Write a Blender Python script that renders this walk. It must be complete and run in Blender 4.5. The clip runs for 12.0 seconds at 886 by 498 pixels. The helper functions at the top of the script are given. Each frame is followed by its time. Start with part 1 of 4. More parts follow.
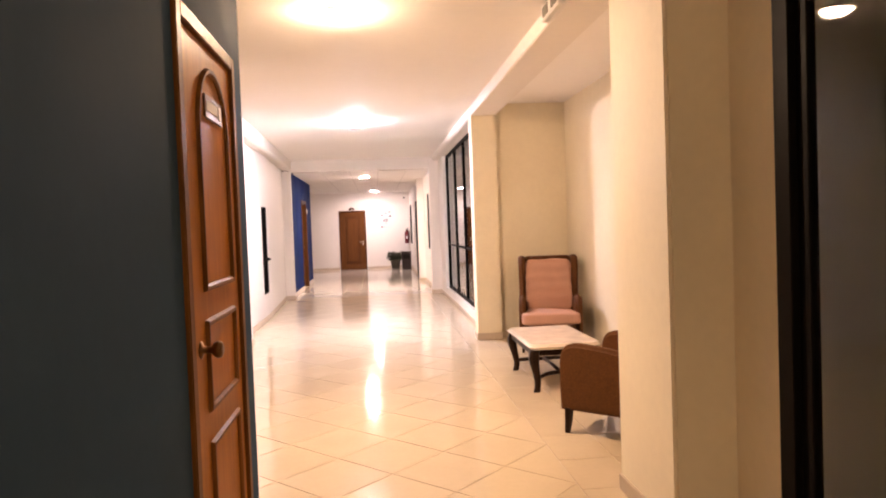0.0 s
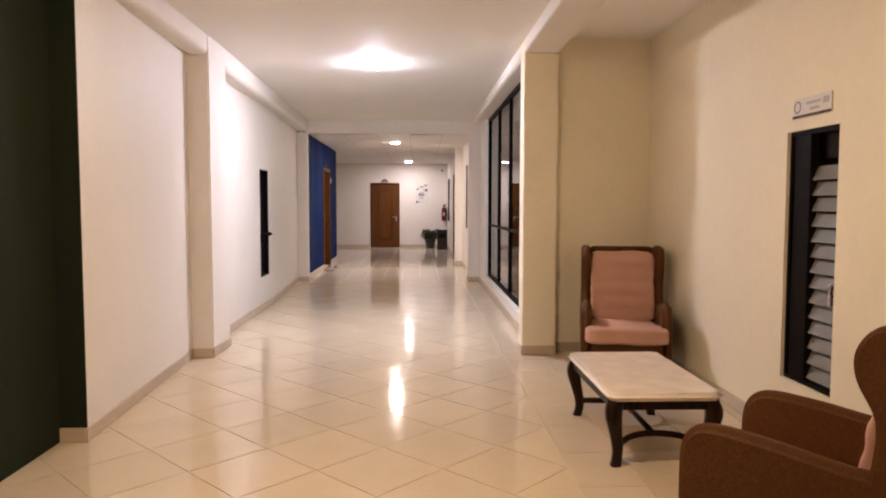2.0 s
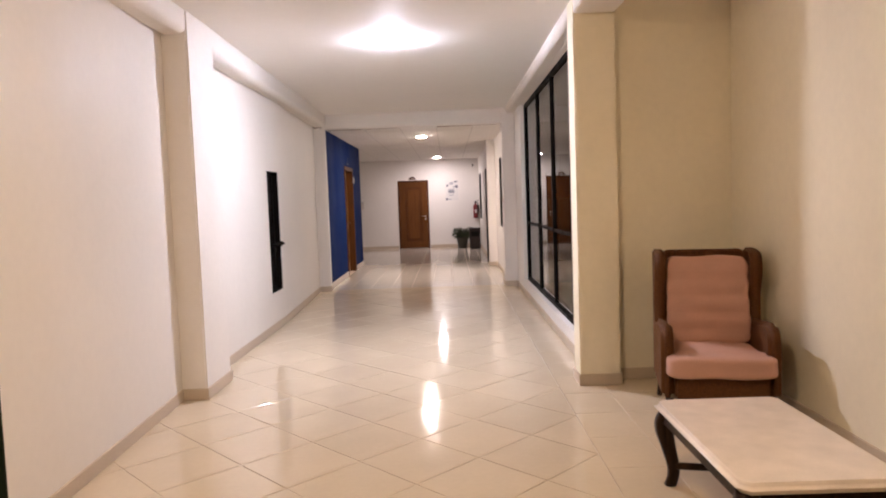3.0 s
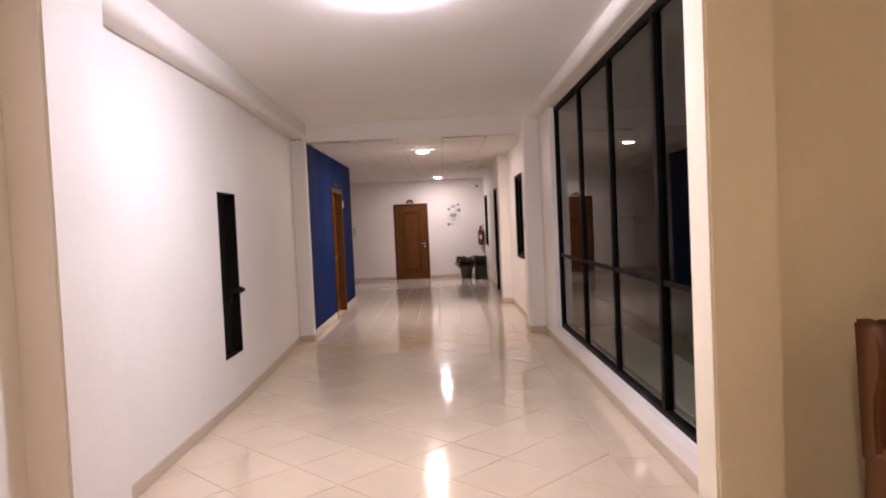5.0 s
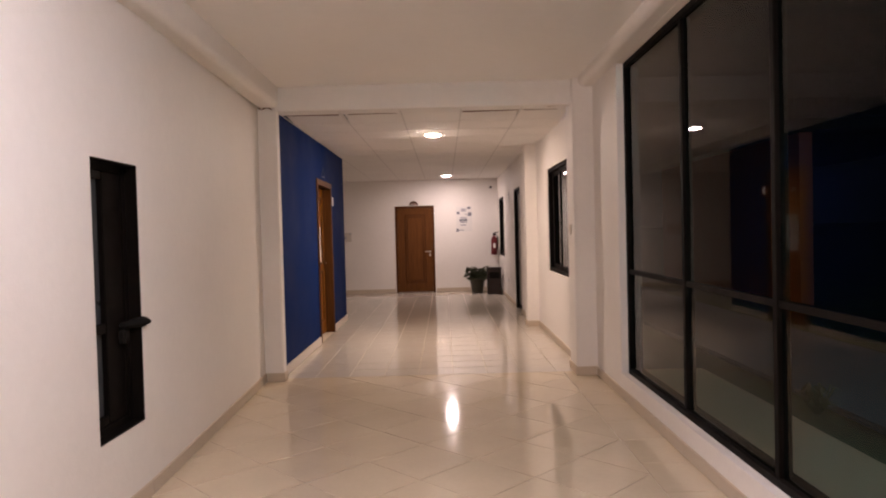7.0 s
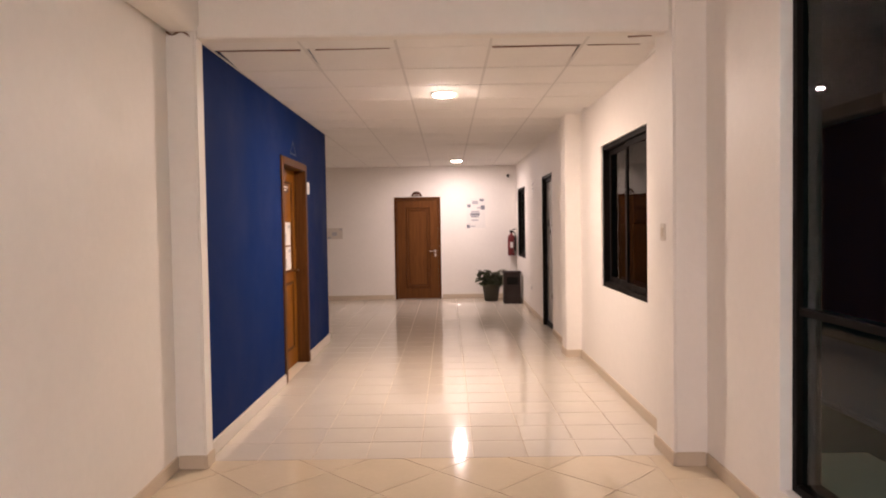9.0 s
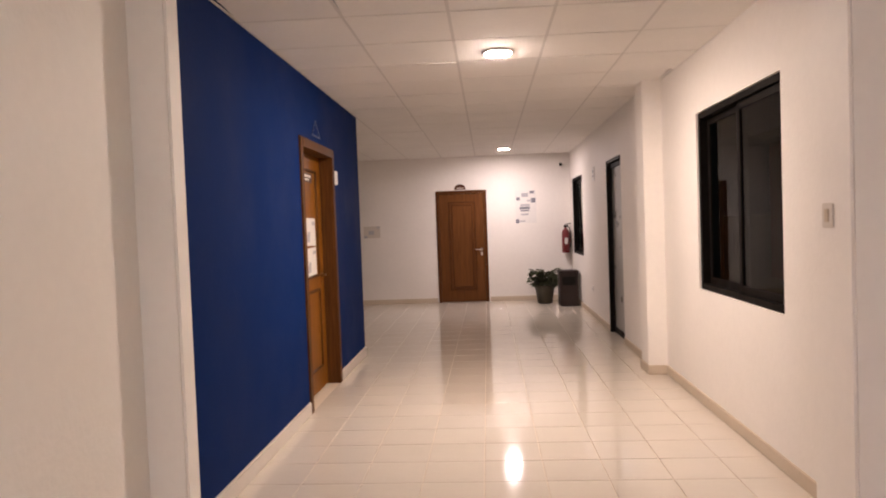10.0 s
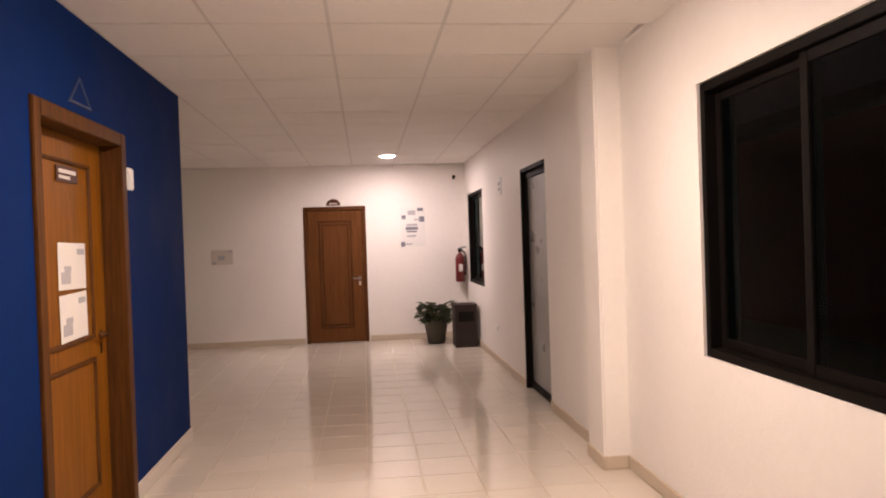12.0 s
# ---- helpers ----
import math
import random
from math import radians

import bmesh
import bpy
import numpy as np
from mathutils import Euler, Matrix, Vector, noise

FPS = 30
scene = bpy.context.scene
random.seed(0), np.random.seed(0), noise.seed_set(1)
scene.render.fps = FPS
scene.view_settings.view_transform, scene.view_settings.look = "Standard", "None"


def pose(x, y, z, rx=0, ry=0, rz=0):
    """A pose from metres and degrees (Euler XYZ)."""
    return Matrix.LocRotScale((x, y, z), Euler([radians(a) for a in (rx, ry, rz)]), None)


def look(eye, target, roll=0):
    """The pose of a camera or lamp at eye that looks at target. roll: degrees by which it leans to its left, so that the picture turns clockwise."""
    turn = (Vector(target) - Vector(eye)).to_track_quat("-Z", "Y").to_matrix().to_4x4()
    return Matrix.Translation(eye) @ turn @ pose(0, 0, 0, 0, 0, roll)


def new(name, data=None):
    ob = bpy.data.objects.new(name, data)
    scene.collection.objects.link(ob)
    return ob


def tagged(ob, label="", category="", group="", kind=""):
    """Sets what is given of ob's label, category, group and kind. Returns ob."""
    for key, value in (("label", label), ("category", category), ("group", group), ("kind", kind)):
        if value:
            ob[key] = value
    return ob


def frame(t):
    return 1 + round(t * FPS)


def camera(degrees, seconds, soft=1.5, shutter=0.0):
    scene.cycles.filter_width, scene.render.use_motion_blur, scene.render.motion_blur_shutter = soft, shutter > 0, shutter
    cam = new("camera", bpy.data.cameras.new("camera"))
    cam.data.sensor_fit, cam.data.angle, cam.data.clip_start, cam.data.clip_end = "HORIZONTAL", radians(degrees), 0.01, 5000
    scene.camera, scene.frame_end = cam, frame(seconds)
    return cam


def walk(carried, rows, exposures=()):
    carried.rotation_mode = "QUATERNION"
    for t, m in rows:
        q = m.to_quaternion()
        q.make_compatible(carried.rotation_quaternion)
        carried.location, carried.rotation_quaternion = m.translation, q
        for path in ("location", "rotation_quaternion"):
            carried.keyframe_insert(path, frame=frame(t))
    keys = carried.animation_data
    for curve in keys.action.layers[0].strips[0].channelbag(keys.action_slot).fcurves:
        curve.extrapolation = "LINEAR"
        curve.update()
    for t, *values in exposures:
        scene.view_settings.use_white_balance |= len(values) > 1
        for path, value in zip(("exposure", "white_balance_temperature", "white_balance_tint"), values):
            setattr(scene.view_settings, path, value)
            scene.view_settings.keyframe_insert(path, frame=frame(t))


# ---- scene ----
cam = camera(64.2, 12.0, soft=2.0)
PATH = [
    (0, (0.345, -2.888, 1.445), (0.531, -0.898, 1.378), -2.1),
    (0.5, (0.472, -2.316, 1.453), (0.534, -0.318, 1.384), -1.7),
    (1, (0.539, -1.79, 1.434), (0.671, 0.204, 1.349), -1.8),
    (1.5, (0.596, -1.244, 1.413), (0.705, 0.751, 1.329), -0.0),
    (2, (0.589, -0.71, 1.407), (0.659, 1.284, 1.279), 0.1),
    (2.5, (0.606, -0.154, 1.407), (0.652, 1.841, 1.264), -2.5),
    (2.7, (0.611, 0.09, 1.426), (0.595, 2.085, 1.284), -1.9),
    (4.3, (0.426, 1.961, 1.487), (0.42, 3.957, 1.372), -2.8),
    (4.5, (0.404, 2.106, 1.508), (0.415, 4.103, 1.391), -2.8),
    (5, (0.393, 2.695, 1.508), (0.39, 4.694, 1.434), -2.6),
    (5.5, (0.298, 3.283, 1.478), (0.289, 5.282, 1.422), -2.4),
    (6, (0.298, 3.893, 1.445), (0.288, 5.893, 1.4), -2.0),
    (6.5, (0.25, 4.501, 1.447), (0.223, 6.5, 1.399), -2.1),
    (7, (0.228, 5.145, 1.444), (0.223, 7.144, 1.394), -1.5),
    (7.2, (0.232, 5.453, 1.464), (0.225, 7.453, 1.415), -1.3),
    (8.8, (0.161, 7.495, 1.489), (0.149, 9.495, 1.434), -0.6),
    (9, (0.131, 7.753, 1.497), (0.117, 9.751, 1.429), -0.9),
    (9.5, (0.091, 8.378, 1.485), (-0.013, 10.375, 1.431), -0.9),
    (10, (-0.004, 9.021, 1.452), (-0.132, 11.015, 1.383), -2.1),
    (10.5, (0.025, 9.664, 1.441), (-0.05, 11.662, 1.365), -2.1),
    (11, (-0.004, 10.292, 1.451), (-0.037, 12.291, 1.389), -1.8),
    (11.5, (0.006, 10.905, 1.442), (0.06, 12.904, 1.427), -2.0),
    (12, (-0.037, 11.24, 1.499), (0.183, 13.228, 1.475), -1.9),
]
walk(cam, [(t, look(eye, target, roll)) for t, eye, target, roll in PATH],
     [(0, 0.98, 6550, 20), (0.5, 0.64, 6700, 17), (1.0, 0.5, 6750, 16), (1.5, 0.25, 6550, 13), (2.0, 0.14, 6150, 10), (2.5, 0.19, 5900, 9), (4.5, 0.12, 6050, 14),
      (5.5, -0.14, 6150, 17), (7.0, -0.17, 6550, 15), (9.0, 0.40, 6500, 13), (9.5, 0.36, 6450, 13), (10.0, 0.28, 6300, 12), (10.5, 0.22, 5950, 12), (11.0, 0.24, 5800, 12), (11.5, 0.24, 5850, 13), (12, 0.27, 6500, 15)])

# ---------------------------------------------------------------- light
world = bpy.data.worlds.new("night")
scene.world = world
world.use_nodes = True
world.node_tree.nodes["Background"].inputs[0].default_value = (0.012, 0.018, 0.03, 1)
world.node_tree.nodes["Background"].inputs[1].default_value = 0.08

# ---------------------------------------------------------------- materials


def mat(name, color, rough=0.6, metal=0.0, noise_scale=0.0, vary=0.0, bump=0.0, fine=0.0, spec=0.5, rnd=0.0, coat=0.0):
    """A principled surface with variation at two scales: broad mottling and fine grain."""
    m = bpy.data.materials.new(name)
    m.use_nodes = True
    nt = m.node_tree
    b = nt.nodes["Principled BSDF"]
    b.inputs["Base Color"].default_value = (*color, 1)
    b.inputs["Roughness"].default_value = rough
    b.inputs["Metallic"].default_value = metal
    b.inputs["Specular IOR Level"].default_value = spec
    b.inputs["Coat Weight"].default_value = coat
    b.inputs["Coat Roughness"].default_value = 0.1
    if noise_scale:
        tc = nt.nodes.new("ShaderNodeNewGeometry")
        n1 = nt.nodes.new("ShaderNodeTexNoise")
        n1.inputs["Scale"].default_value = noise_scale
        n1.inputs["Detail"].default_value = 5
        n2 = nt.nodes.new("ShaderNodeTexNoise")
        n2.inputs["Scale"].default_value = noise_scale * 14
        n2.inputs["Detail"].default_value = 3
        nt.links.new(tc.outputs["Position"], n1.inputs["Vector"])
        nt.links.new(tc.outputs["Position"], n2.inputs["Vector"])
        add = nt.nodes.new("ShaderNodeMath")
        add.operation = "MULTIPLY_ADD"
        nt.links.new(n2.outputs["Fac"], add.inputs[0])
        add.inputs[1].default_value = 0.45
        nt.links.new(n1.outputs["Fac"], add.inputs[2])
        last = add.outputs[0]
        if rnd:
            oi = nt.nodes.new("ShaderNodeObjectInfo")
            ra = nt.nodes.new("ShaderNodeMath")
            ra.operation = "MULTIPLY_ADD"
            nt.links.new(oi.outputs["Random"], ra.inputs[0])
            ra.inputs[1].default_value = rnd
            nt.links.new(last, ra.inputs[2])
            last = ra.outputs[0]
        mr = nt.nodes.new("ShaderNodeMapRange")
        mr.inputs[1].default_value, mr.inputs[2].default_value = 0.4, 1.05 + rnd
        mr.inputs[3].default_value, mr.inputs[4].default_value = 1 - vary, 1 + vary
        nt.links.new(last, mr.inputs[0])
        hsv = nt.nodes.new("ShaderNodeHueSaturation")
        hsv.inputs["Color"].default_value = (*color, 1)
        nt.links.new(mr.outputs[0], hsv.inputs["Value"])
        nt.links.new(hsv.outputs[0], b.inputs["Base Color"])
        rr = nt.nodes.new("ShaderNodeMapRange")
        rr.inputs[1].default_value, rr.inputs[2].default_value = 0.3, 0.8
        rr.inputs[3].default_value, rr.inputs[4].default_value = rough * 0.85, min(1, rough * 1.2)
        nt.links.new(n1.outputs["Fac"], rr.inputs[0])
        nt.links.new(rr.outputs[0], b.inputs["Roughness"])
        if bump:
            n3 = nt.nodes.new("ShaderNodeTexNoise")
            n3.inputs["Scale"].default_value = fine or noise_scale * 20
            n3.inputs["Detail"].default_value = 4
            nt.links.new(tc.outputs["Position"], n3.inputs["Vector"])
            bp = nt.nodes.new("ShaderNodeBump")
            bp.inputs["Strength"].default_value = bump
            bp.inputs["Distance"].default_value = 0.004
            nt.links.new(n3.outputs["Fac"], bp.inputs["Height"])
            nt.links.new(bp.outputs[0], b.inputs["Normal"])
    return m


def wood(name, dark, light, rough=0.35, scale=3.0, axis=2):
    """Stained timber with long grain along one axis."""
    m = bpy.data.materials.new(name)
    m.use_nodes = True
    nt = m.node_tree
    b = nt.nodes["Principled BSDF"]
    b.inputs["Roughness"].default_value = rough
    b.inputs["Specular IOR Level"].default_value = 0.1
    tc = nt.nodes.new("ShaderNodeTexCoord")
    mp = nt.nodes.new("ShaderNodeMapping")
    sc = [14.0, 14.0, 14.0]
    sc[axis] = 0.9
    mp.inputs["Scale"].default_value = sc
    nt.links.new(tc.outputs["Object"], mp.inputs["Vector"])
    n = nt.nodes.new("ShaderNodeTexNoise")
    n.inputs["Scale"].default_value = scale
    n.inputs["Detail"].default_value = 7
    n.inputs["Distortion"].default_value = 0.6
    nt.links.new(mp.outputs[0], n.inputs["Vector"])
    cr = nt.nodes.new("ShaderNodeValToRGB")
    cr.color_ramp.elements[0].position, cr.color_ramp.elements[0].color = 0.3, (*dark, 1)
    cr.color_ramp.elements[1].position, cr.color_ramp.elements[1].color = 0.72, (*light, 1)
    nt.links.new(n.outputs["Fac"], cr.inputs[0])
    nt.links.new(cr.outputs[0], b.inputs["Base Color"])
    bp = nt.nodes.new("ShaderNodeBump")
    bp.inputs["Strength"].default_value, bp.inputs["Distance"].default_value = 0.15, 0.002
    nt.links.new(n.outputs["Fac"], bp.inputs["Height"])
    nt.links.new(bp.outputs[0], b.inputs["Normal"])
    return m


def woven(name, dark, light):
    """Fine woven rattan: two crossed waves."""
    m = bpy.data.materials.new(name)
    m.use_nodes = True
    nt = m.node_tree
    b = nt.nodes["Principled BSDF"]
    b.inputs["Roughness"].default_value = 0.7
    b.inputs["Specular IOR Level"].default_value = 0.25
    tc = nt.nodes.new("ShaderNodeTexCoord")
    sep = nt.nodes.new("ShaderNodeSeparateXYZ")
    nt.links.new(tc.outputs["Object"], sep.inputs[0])
    xy = nt.nodes.new("ShaderNodeMath")
    nt.links.new(sep.outputs[0], xy.inputs[0])
    nt.links.new(sep.outputs[1], xy.inputs[1])
    waves = []
    for src, k in ((xy.outputs[0], 1250.0), (sep.outputs[2], 950.0)):
        mul = nt.nodes.new("ShaderNodeMath")
        mul.operation = "MULTIPLY"
        nt.links.new(src, mul.inputs[0])
        mul.inputs[1].default_value = k
        sn = nt.nodes.new("ShaderNodeMath")
        sn.operation = "SINE"
        nt.links.new(mul.outputs[0], sn.inputs[0])
        waves.append(sn.outputs[0])
    pr = nt.nodes.new("ShaderNodeMath")
    pr.operation = "MULTIPLY"
    nt.links.new(waves[0], pr.inputs[0])
    nt.links.new(waves[1], pr.inputs[1])
    n = nt.nodes.new("ShaderNodeTexNoise")
    n.inputs["Scale"].default_value, n.inputs["Detail"].default_value = 130, 4
    nt.links.new(tc.outputs["Object"], n.inputs["Vector"])
    mix = nt.nodes.new("ShaderNodeMath")
    mix.operation = "MULTIPLY_ADD"
    nt.links.new(pr.outputs[0], mix.inputs[0])
    mix.inputs[1].default_value = 0.12
    nt.links.new(n.outputs["Fac"], mix.inputs[2])
    cr = nt.nodes.new("ShaderNodeValToRGB")
    cr.color_ramp.elements[0].position, cr.color_ramp.elements[0].color = 0.3, (*dark, 1)
    cr.color_ramp.elements[1].position, cr.color_ramp.elements[1].color = 0.75, (*light, 1)
    nt.links.new(mix.outputs[0], cr.inputs[0])
    nt.links.new(cr.outputs[0], b.inputs["Base Color"])
    bp = nt.nodes.new("ShaderNodeBump")
    bp.inputs["Strength"].default_value, bp.inputs["Distance"].default_value = 0.3, 0.0015
    nt.links.new(pr.outputs[0], bp.inputs["Height"])
    nt.links.new(bp.outputs[0], b.inputs["Normal"])
    return m


def glow(name, color, strength):
    m = bpy.data.materials.new(name)
    m.use_nodes = True
    b = m.node_tree.nodes["Principled BSDF"]
    b.inputs["Base Color"].default_value = (0.8, 0.8, 0.8, 1)
    b.inputs["Emission Color"].default_value = (*color, 1)
    b.inputs["Emission Strength"].default_value = strength
    return m


def glass(name, tint, rough=0.0, ior=1.19):
    m = bpy.data.materials.new(name)
    m.use_nodes = True
    b = m.node_tree.nodes["Principled BSDF"]
    b.inputs["Base Color"].default_value = (*tint, 1)
    b.inputs["Transmission Weight"].default_value = 1.0
    b.inputs["Roughness"].default_value = rough
    b.inputs["IOR"].default_value = ior
    return m


PLASTER = mat("plaster_white", (0.80, 0.755, 0.70), 0.55, 0, 1.3, 0.045, 0.35, 38)
CREAM = mat("plaster_cream", (0.86, 0.78, 0.60), 0.6, 0, 1.3, 0.06, 0.22, 38)
CEIL = mat("ceiling_plaster", (0.89, 0.86, 0.825), 0.7, 0, 0.9, 0.03, 0.15, 30)
BLUE = mat("blue_paint", (0.0030, 0.0172, 0.092), 0.7, 0, 1.6, 0.10, 0.3, 60, 0.05)
SLATE = mat("slate_blue_paint", (0.040, 0.076, 0.130), 0.8, 0, 1.6, 0.08, 0.08, 60, 0.03)
GREEN = mat("dark_green_paint", (0.020, 0.026, 0.015), 0.8, 0, 1.6, 0.12, 0.3, 60, 0.04)
OLIVE = mat("dark_olive_backing", (0.065, 0.055, 0.02), 0.7, 0, 1.3, 0.06, 0.2, 50)
SKIRT = mat("skirting_tile", (0.56, 0.465, 0.355), 0.55, 0, 4, 0.06, 0.05, 0, 0.2)
GROUT = mat("grout", (0.54, 0.455, 0.345), 0.8, 0, 12, 0.10, 0.2)
TILE = mat("floor_tile_cream", (0.62, 0.515, 0.370), 0.095, 0, 2.2, 0.09, 0.025, 5, 0.75, 0.25)
TILE_W = mat("floor_tile_white", (0.60, 0.54, 0.455), 0.08, 0, 2.6, 0.05, 0.025, 5, 0.8, 0.18)
ACOUSTIC = mat("mineral_fibre_tile", (0.83, 0.80, 0.76), 0.85, 0, 2, 0.04, 0.5, 120)
CRACK_AND_GAP = mat("brown_plaster_and_gap_shade", (0.20, 0.10, 0.06), 0.9, 0, 20, 0.3)
TBAR = mat("ceiling_tee", (0.66, 0.63, 0.59), 0.5, 0, 5, 0.05)
ALU = mat("dark_bronze_aluminium", (0.0060, 0.0046, 0.0036), 0.55, 0.0, 6, 0.15, 0, 0, 0.07)
DOORWOOD = wood("door_wood_orange", (0.32, 0.104, 0.0045), (0.44, 0.152, 0.007), 0.48)
DOORWOOD_2 = wood("door_wood_russet", (0.165, 0.059, 0.0045), (0.245, 0.090, 0.008), 0.42)
DOORMOULD = wood("door_moulding", (0.10, 0.038, 0.007), (0.23, 0.090, 0.020), 0.5)
DARKDOOR = wood("door_wood_brown", (0.098, 0.036, 0.010), (0.148, 0.056, 0.015), 0.35)
DARKMOULD = wood("door_wood_brown_moulding", (0.045, 0.016, 0.008), (0.10, 0.036, 0.016), 0.35)
BROWNMOULD = wood("door_frame_brown", (0.055, 0.021, 0.005), (0.115, 0.044, 0.010), 0.5)
BROWNEDGE = wood("door_edge_brown", (0.072, 0.026, 0.008), (0.115, 0.042, 0.012), 0.5)
EBONY = wood("dark_stained_wood", (0.012, 0.006, 0.004), (0.035, 0.018, 0.010), 0.3)
CHAIRWOOD = wood("chair_frame_wood", (0.060, 0.022, 0.008), (0.13, 0.050, 0.018), 0.55)
RATTAN = woven("woven_rattan", (0.072, 0.026, 0.0058), (0.138, 0.051, 0.0108))
PINK = mat("salmon_cotton", (0.54, 0.305, 0.228), 0.85, 0, 7, 0.08, 0.5, 260)
STONE = mat("cream_marble", (0.80, 0.705, 0.62), 0.22, 0, 9, 0.10, 0.05)
BRASS = mat("aged_brass", (0.17, 0.085, 0.035), 0.35, 0.9, 15, 0.15)
STEEL = mat("brushed_steel", (0.55, 0.5, 0.45), 0.3, 0.9, 15, 0.1)
PAPER = mat("paper", (0.75, 0.72, 0.68), 0.7, 0, 6, 0.04)
INK = mat("printed_ink", (0.19, 0.19, 0.22), 0.6, 0, 20, 0.1)
GREYINK = mat("grey_print", (0.42, 0.41, 0.43), 0.6, 0, 20, 0.1)
PLASTIC = mat("white_plastic", (0.75, 0.73, 0.7), 0.35, 0, 8, 0.02)
RED = mat("red_enamel", (0.15, 0.014, 0.016), 0.3, 0, 9, 0.08)
BLACK = mat("black_rubber", (0.008, 0.007, 0.006), 0.75, 0, 9, 0.1, 0, 0, 0.15)
BINMAT = mat("dark_brown_laminate", (0.020, 0.009, 0.006), 0.7, 0, 8, 0.15)
POT = mat("olive_grey_pot", (0.055, 0.047, 0.030), 0.6, 0, 10, 0.15, 0.2)
LEAF = mat("leaf", (0.125, 0.145, 0.075), 0.5, 0, 9, 0.2, 0.1, 0, 0.5, 0.3)
SOIL = mat("soil", (0.05, 0.035, 0.025), 0.95, 0, 25, 0.3, 0.6)
GRASS = mat("night_lawn", (0.055, 0.082, 0.040), 0.9, 0, 1.1, 0.75, 0.8, 30)
# the blue light pool on the path is put into this concrete's colour
PAVING = mat("concrete_bluelit", (0.10, 0.14, 0.19), 0.8, 0, 2, 0.15, 0.4, 60)
ANNEX = mat("oxblood_render", (0.36, 0.085, 0.050), 0.8, 0, 1.2, 0.15, 0.3, 40)
SLAT = mat("louvre_glass_frosted", (0.17, 0.158, 0.125), 0.5, 0, 5, 0.06)
GLASS = glass("tinted_glass", (0.52, 0.51, 0.47), 0.0, 1.18)
GLASS_DARK = glass("dark_tinted_glass", (0.34, 0.34, 0.31), 0.0, 1.17)
# opaque grey that paints the reflection into the slit window's panes
SLIT_REFLECT = mat("pane_grey_reflection", (0.050, 0.054, 0.053), 0.3, 0, 3, 0.15, 0.05)
FROST = mat("frosted_pane", (0.27, 0.27, 0.25), 0.3, 0, 3, 0.12, 0.05)
PLINTH = mat("plinth_paint", (0.62, 0.56, 0.49), 0.55, 0, 3, 0.05, 0.1)
CLEAR = glass("clear_glass", (0.75, 0.78, 0.76))
LAMP_WARM = glow("lamp_warm", (1.0, 0.70, 0.43), 460)
LAMP_COOL = glow("lamp_cool", (0.97, 0.89, 0.98), 690)
LAMP_HALL = glow("lamp_hall", (1.0, 0.785, 0.655), 900)
LAMP_END = glow("lamp_end", (1.0, 0.82, 0.78), 520)
FILL_YARD = glow("fill_yard", (0.50, 0.88, 0.92), 2300)
FILL_BACK = glow("fill_back", (1.0, 0.70, 0.42), 128)
SIGN_BLUE = glow("blue_sign_light", (0.25, 0.55, 1.0), 2.2)

# ---------------------------------------------------------------- mesh helpers


def box(bm, x0, x1, y0, y1, z0, z1, bevel=0.0):
    vs = bmesh.ops.create_cube(bm, size=1.0)["verts"]
    for v in vs:
        v.co = Vector(((x0 + x1) / 2 + v.co.x * (x1 - x0), (y0 + y1) / 2 + v.co.y * (y1 - y0), (z0 + z1) / 2 + v.co.z * (z1 - z0)))
    if bevel:
        es = list({e for v in vs for e in v.link_edges})
        bmesh.ops.bevel(bm, geom=es, offset=bevel, segments=2, affect="EDGES", clamp_overlap=True)
    return bm


def boxes(*specs, bevel=0.0):
    bm = bmesh.new()
    for s in specs:
        box(bm, *s, bevel=bevel)
    return bm


def prism(outline, axis, a, b, bevel=0.0):
    """A flat outline (u, v) drawn out along one axis from a to b. axis x: (y, z), y: (x, z), z: (x, y)."""
    bm = bmesh.new()

    def at(u, v, w):
        return {"x": (w, u, v), "y": (u, w, v), "z": (u, v, w)}[axis]
    lo = [bm.verts.new(at(u, v, a)) for u, v in outline]
    hi = [bm.verts.new(at(u, v, b)) for u, v in outline]
    n = len(outline)
    caps = [bm.faces.new(lo), bm.faces.new(hi[::-1])]
    for i in range(n):
        bm.faces.new((lo[i], hi[i], hi[(i + 1) % n], lo[(i + 1) % n]))
    bmesh.ops.recalc_face_normals(bm, faces=bm.faces[:])
    if bevel:
        es = [e for f in caps for e in f.edges]
        bmesh.ops.bevel(bm, geom=es, offset=bevel, segments=3, affect="EDGES", clamp_overlap=True)
    return bm


def lathe(profile, steps=24):
    """A turned shape from (radius, z) pairs."""
    bm = bmesh.new()
    rings = []
    for r, z in profile:
        rings.append([bm.verts.new((max(r, 1e-4) * math.cos(2 * math.pi * i / steps), max(r, 1e-4) * math.sin(2 * math.pi * i / steps), z)) for i in range(steps)])
    for a, b in zip(rings, rings[1:]):
        for i in range(steps):
            bm.faces.new((a[i], a[(i + 1) % steps], b[(i + 1) % steps], b[i]))
    bm.faces.new(rings[0][::-1])
    bm.faces.new(rings[-1])
    bmesh.ops.recalc_face_normals(bm, faces=bm.faces[:])
    return bm


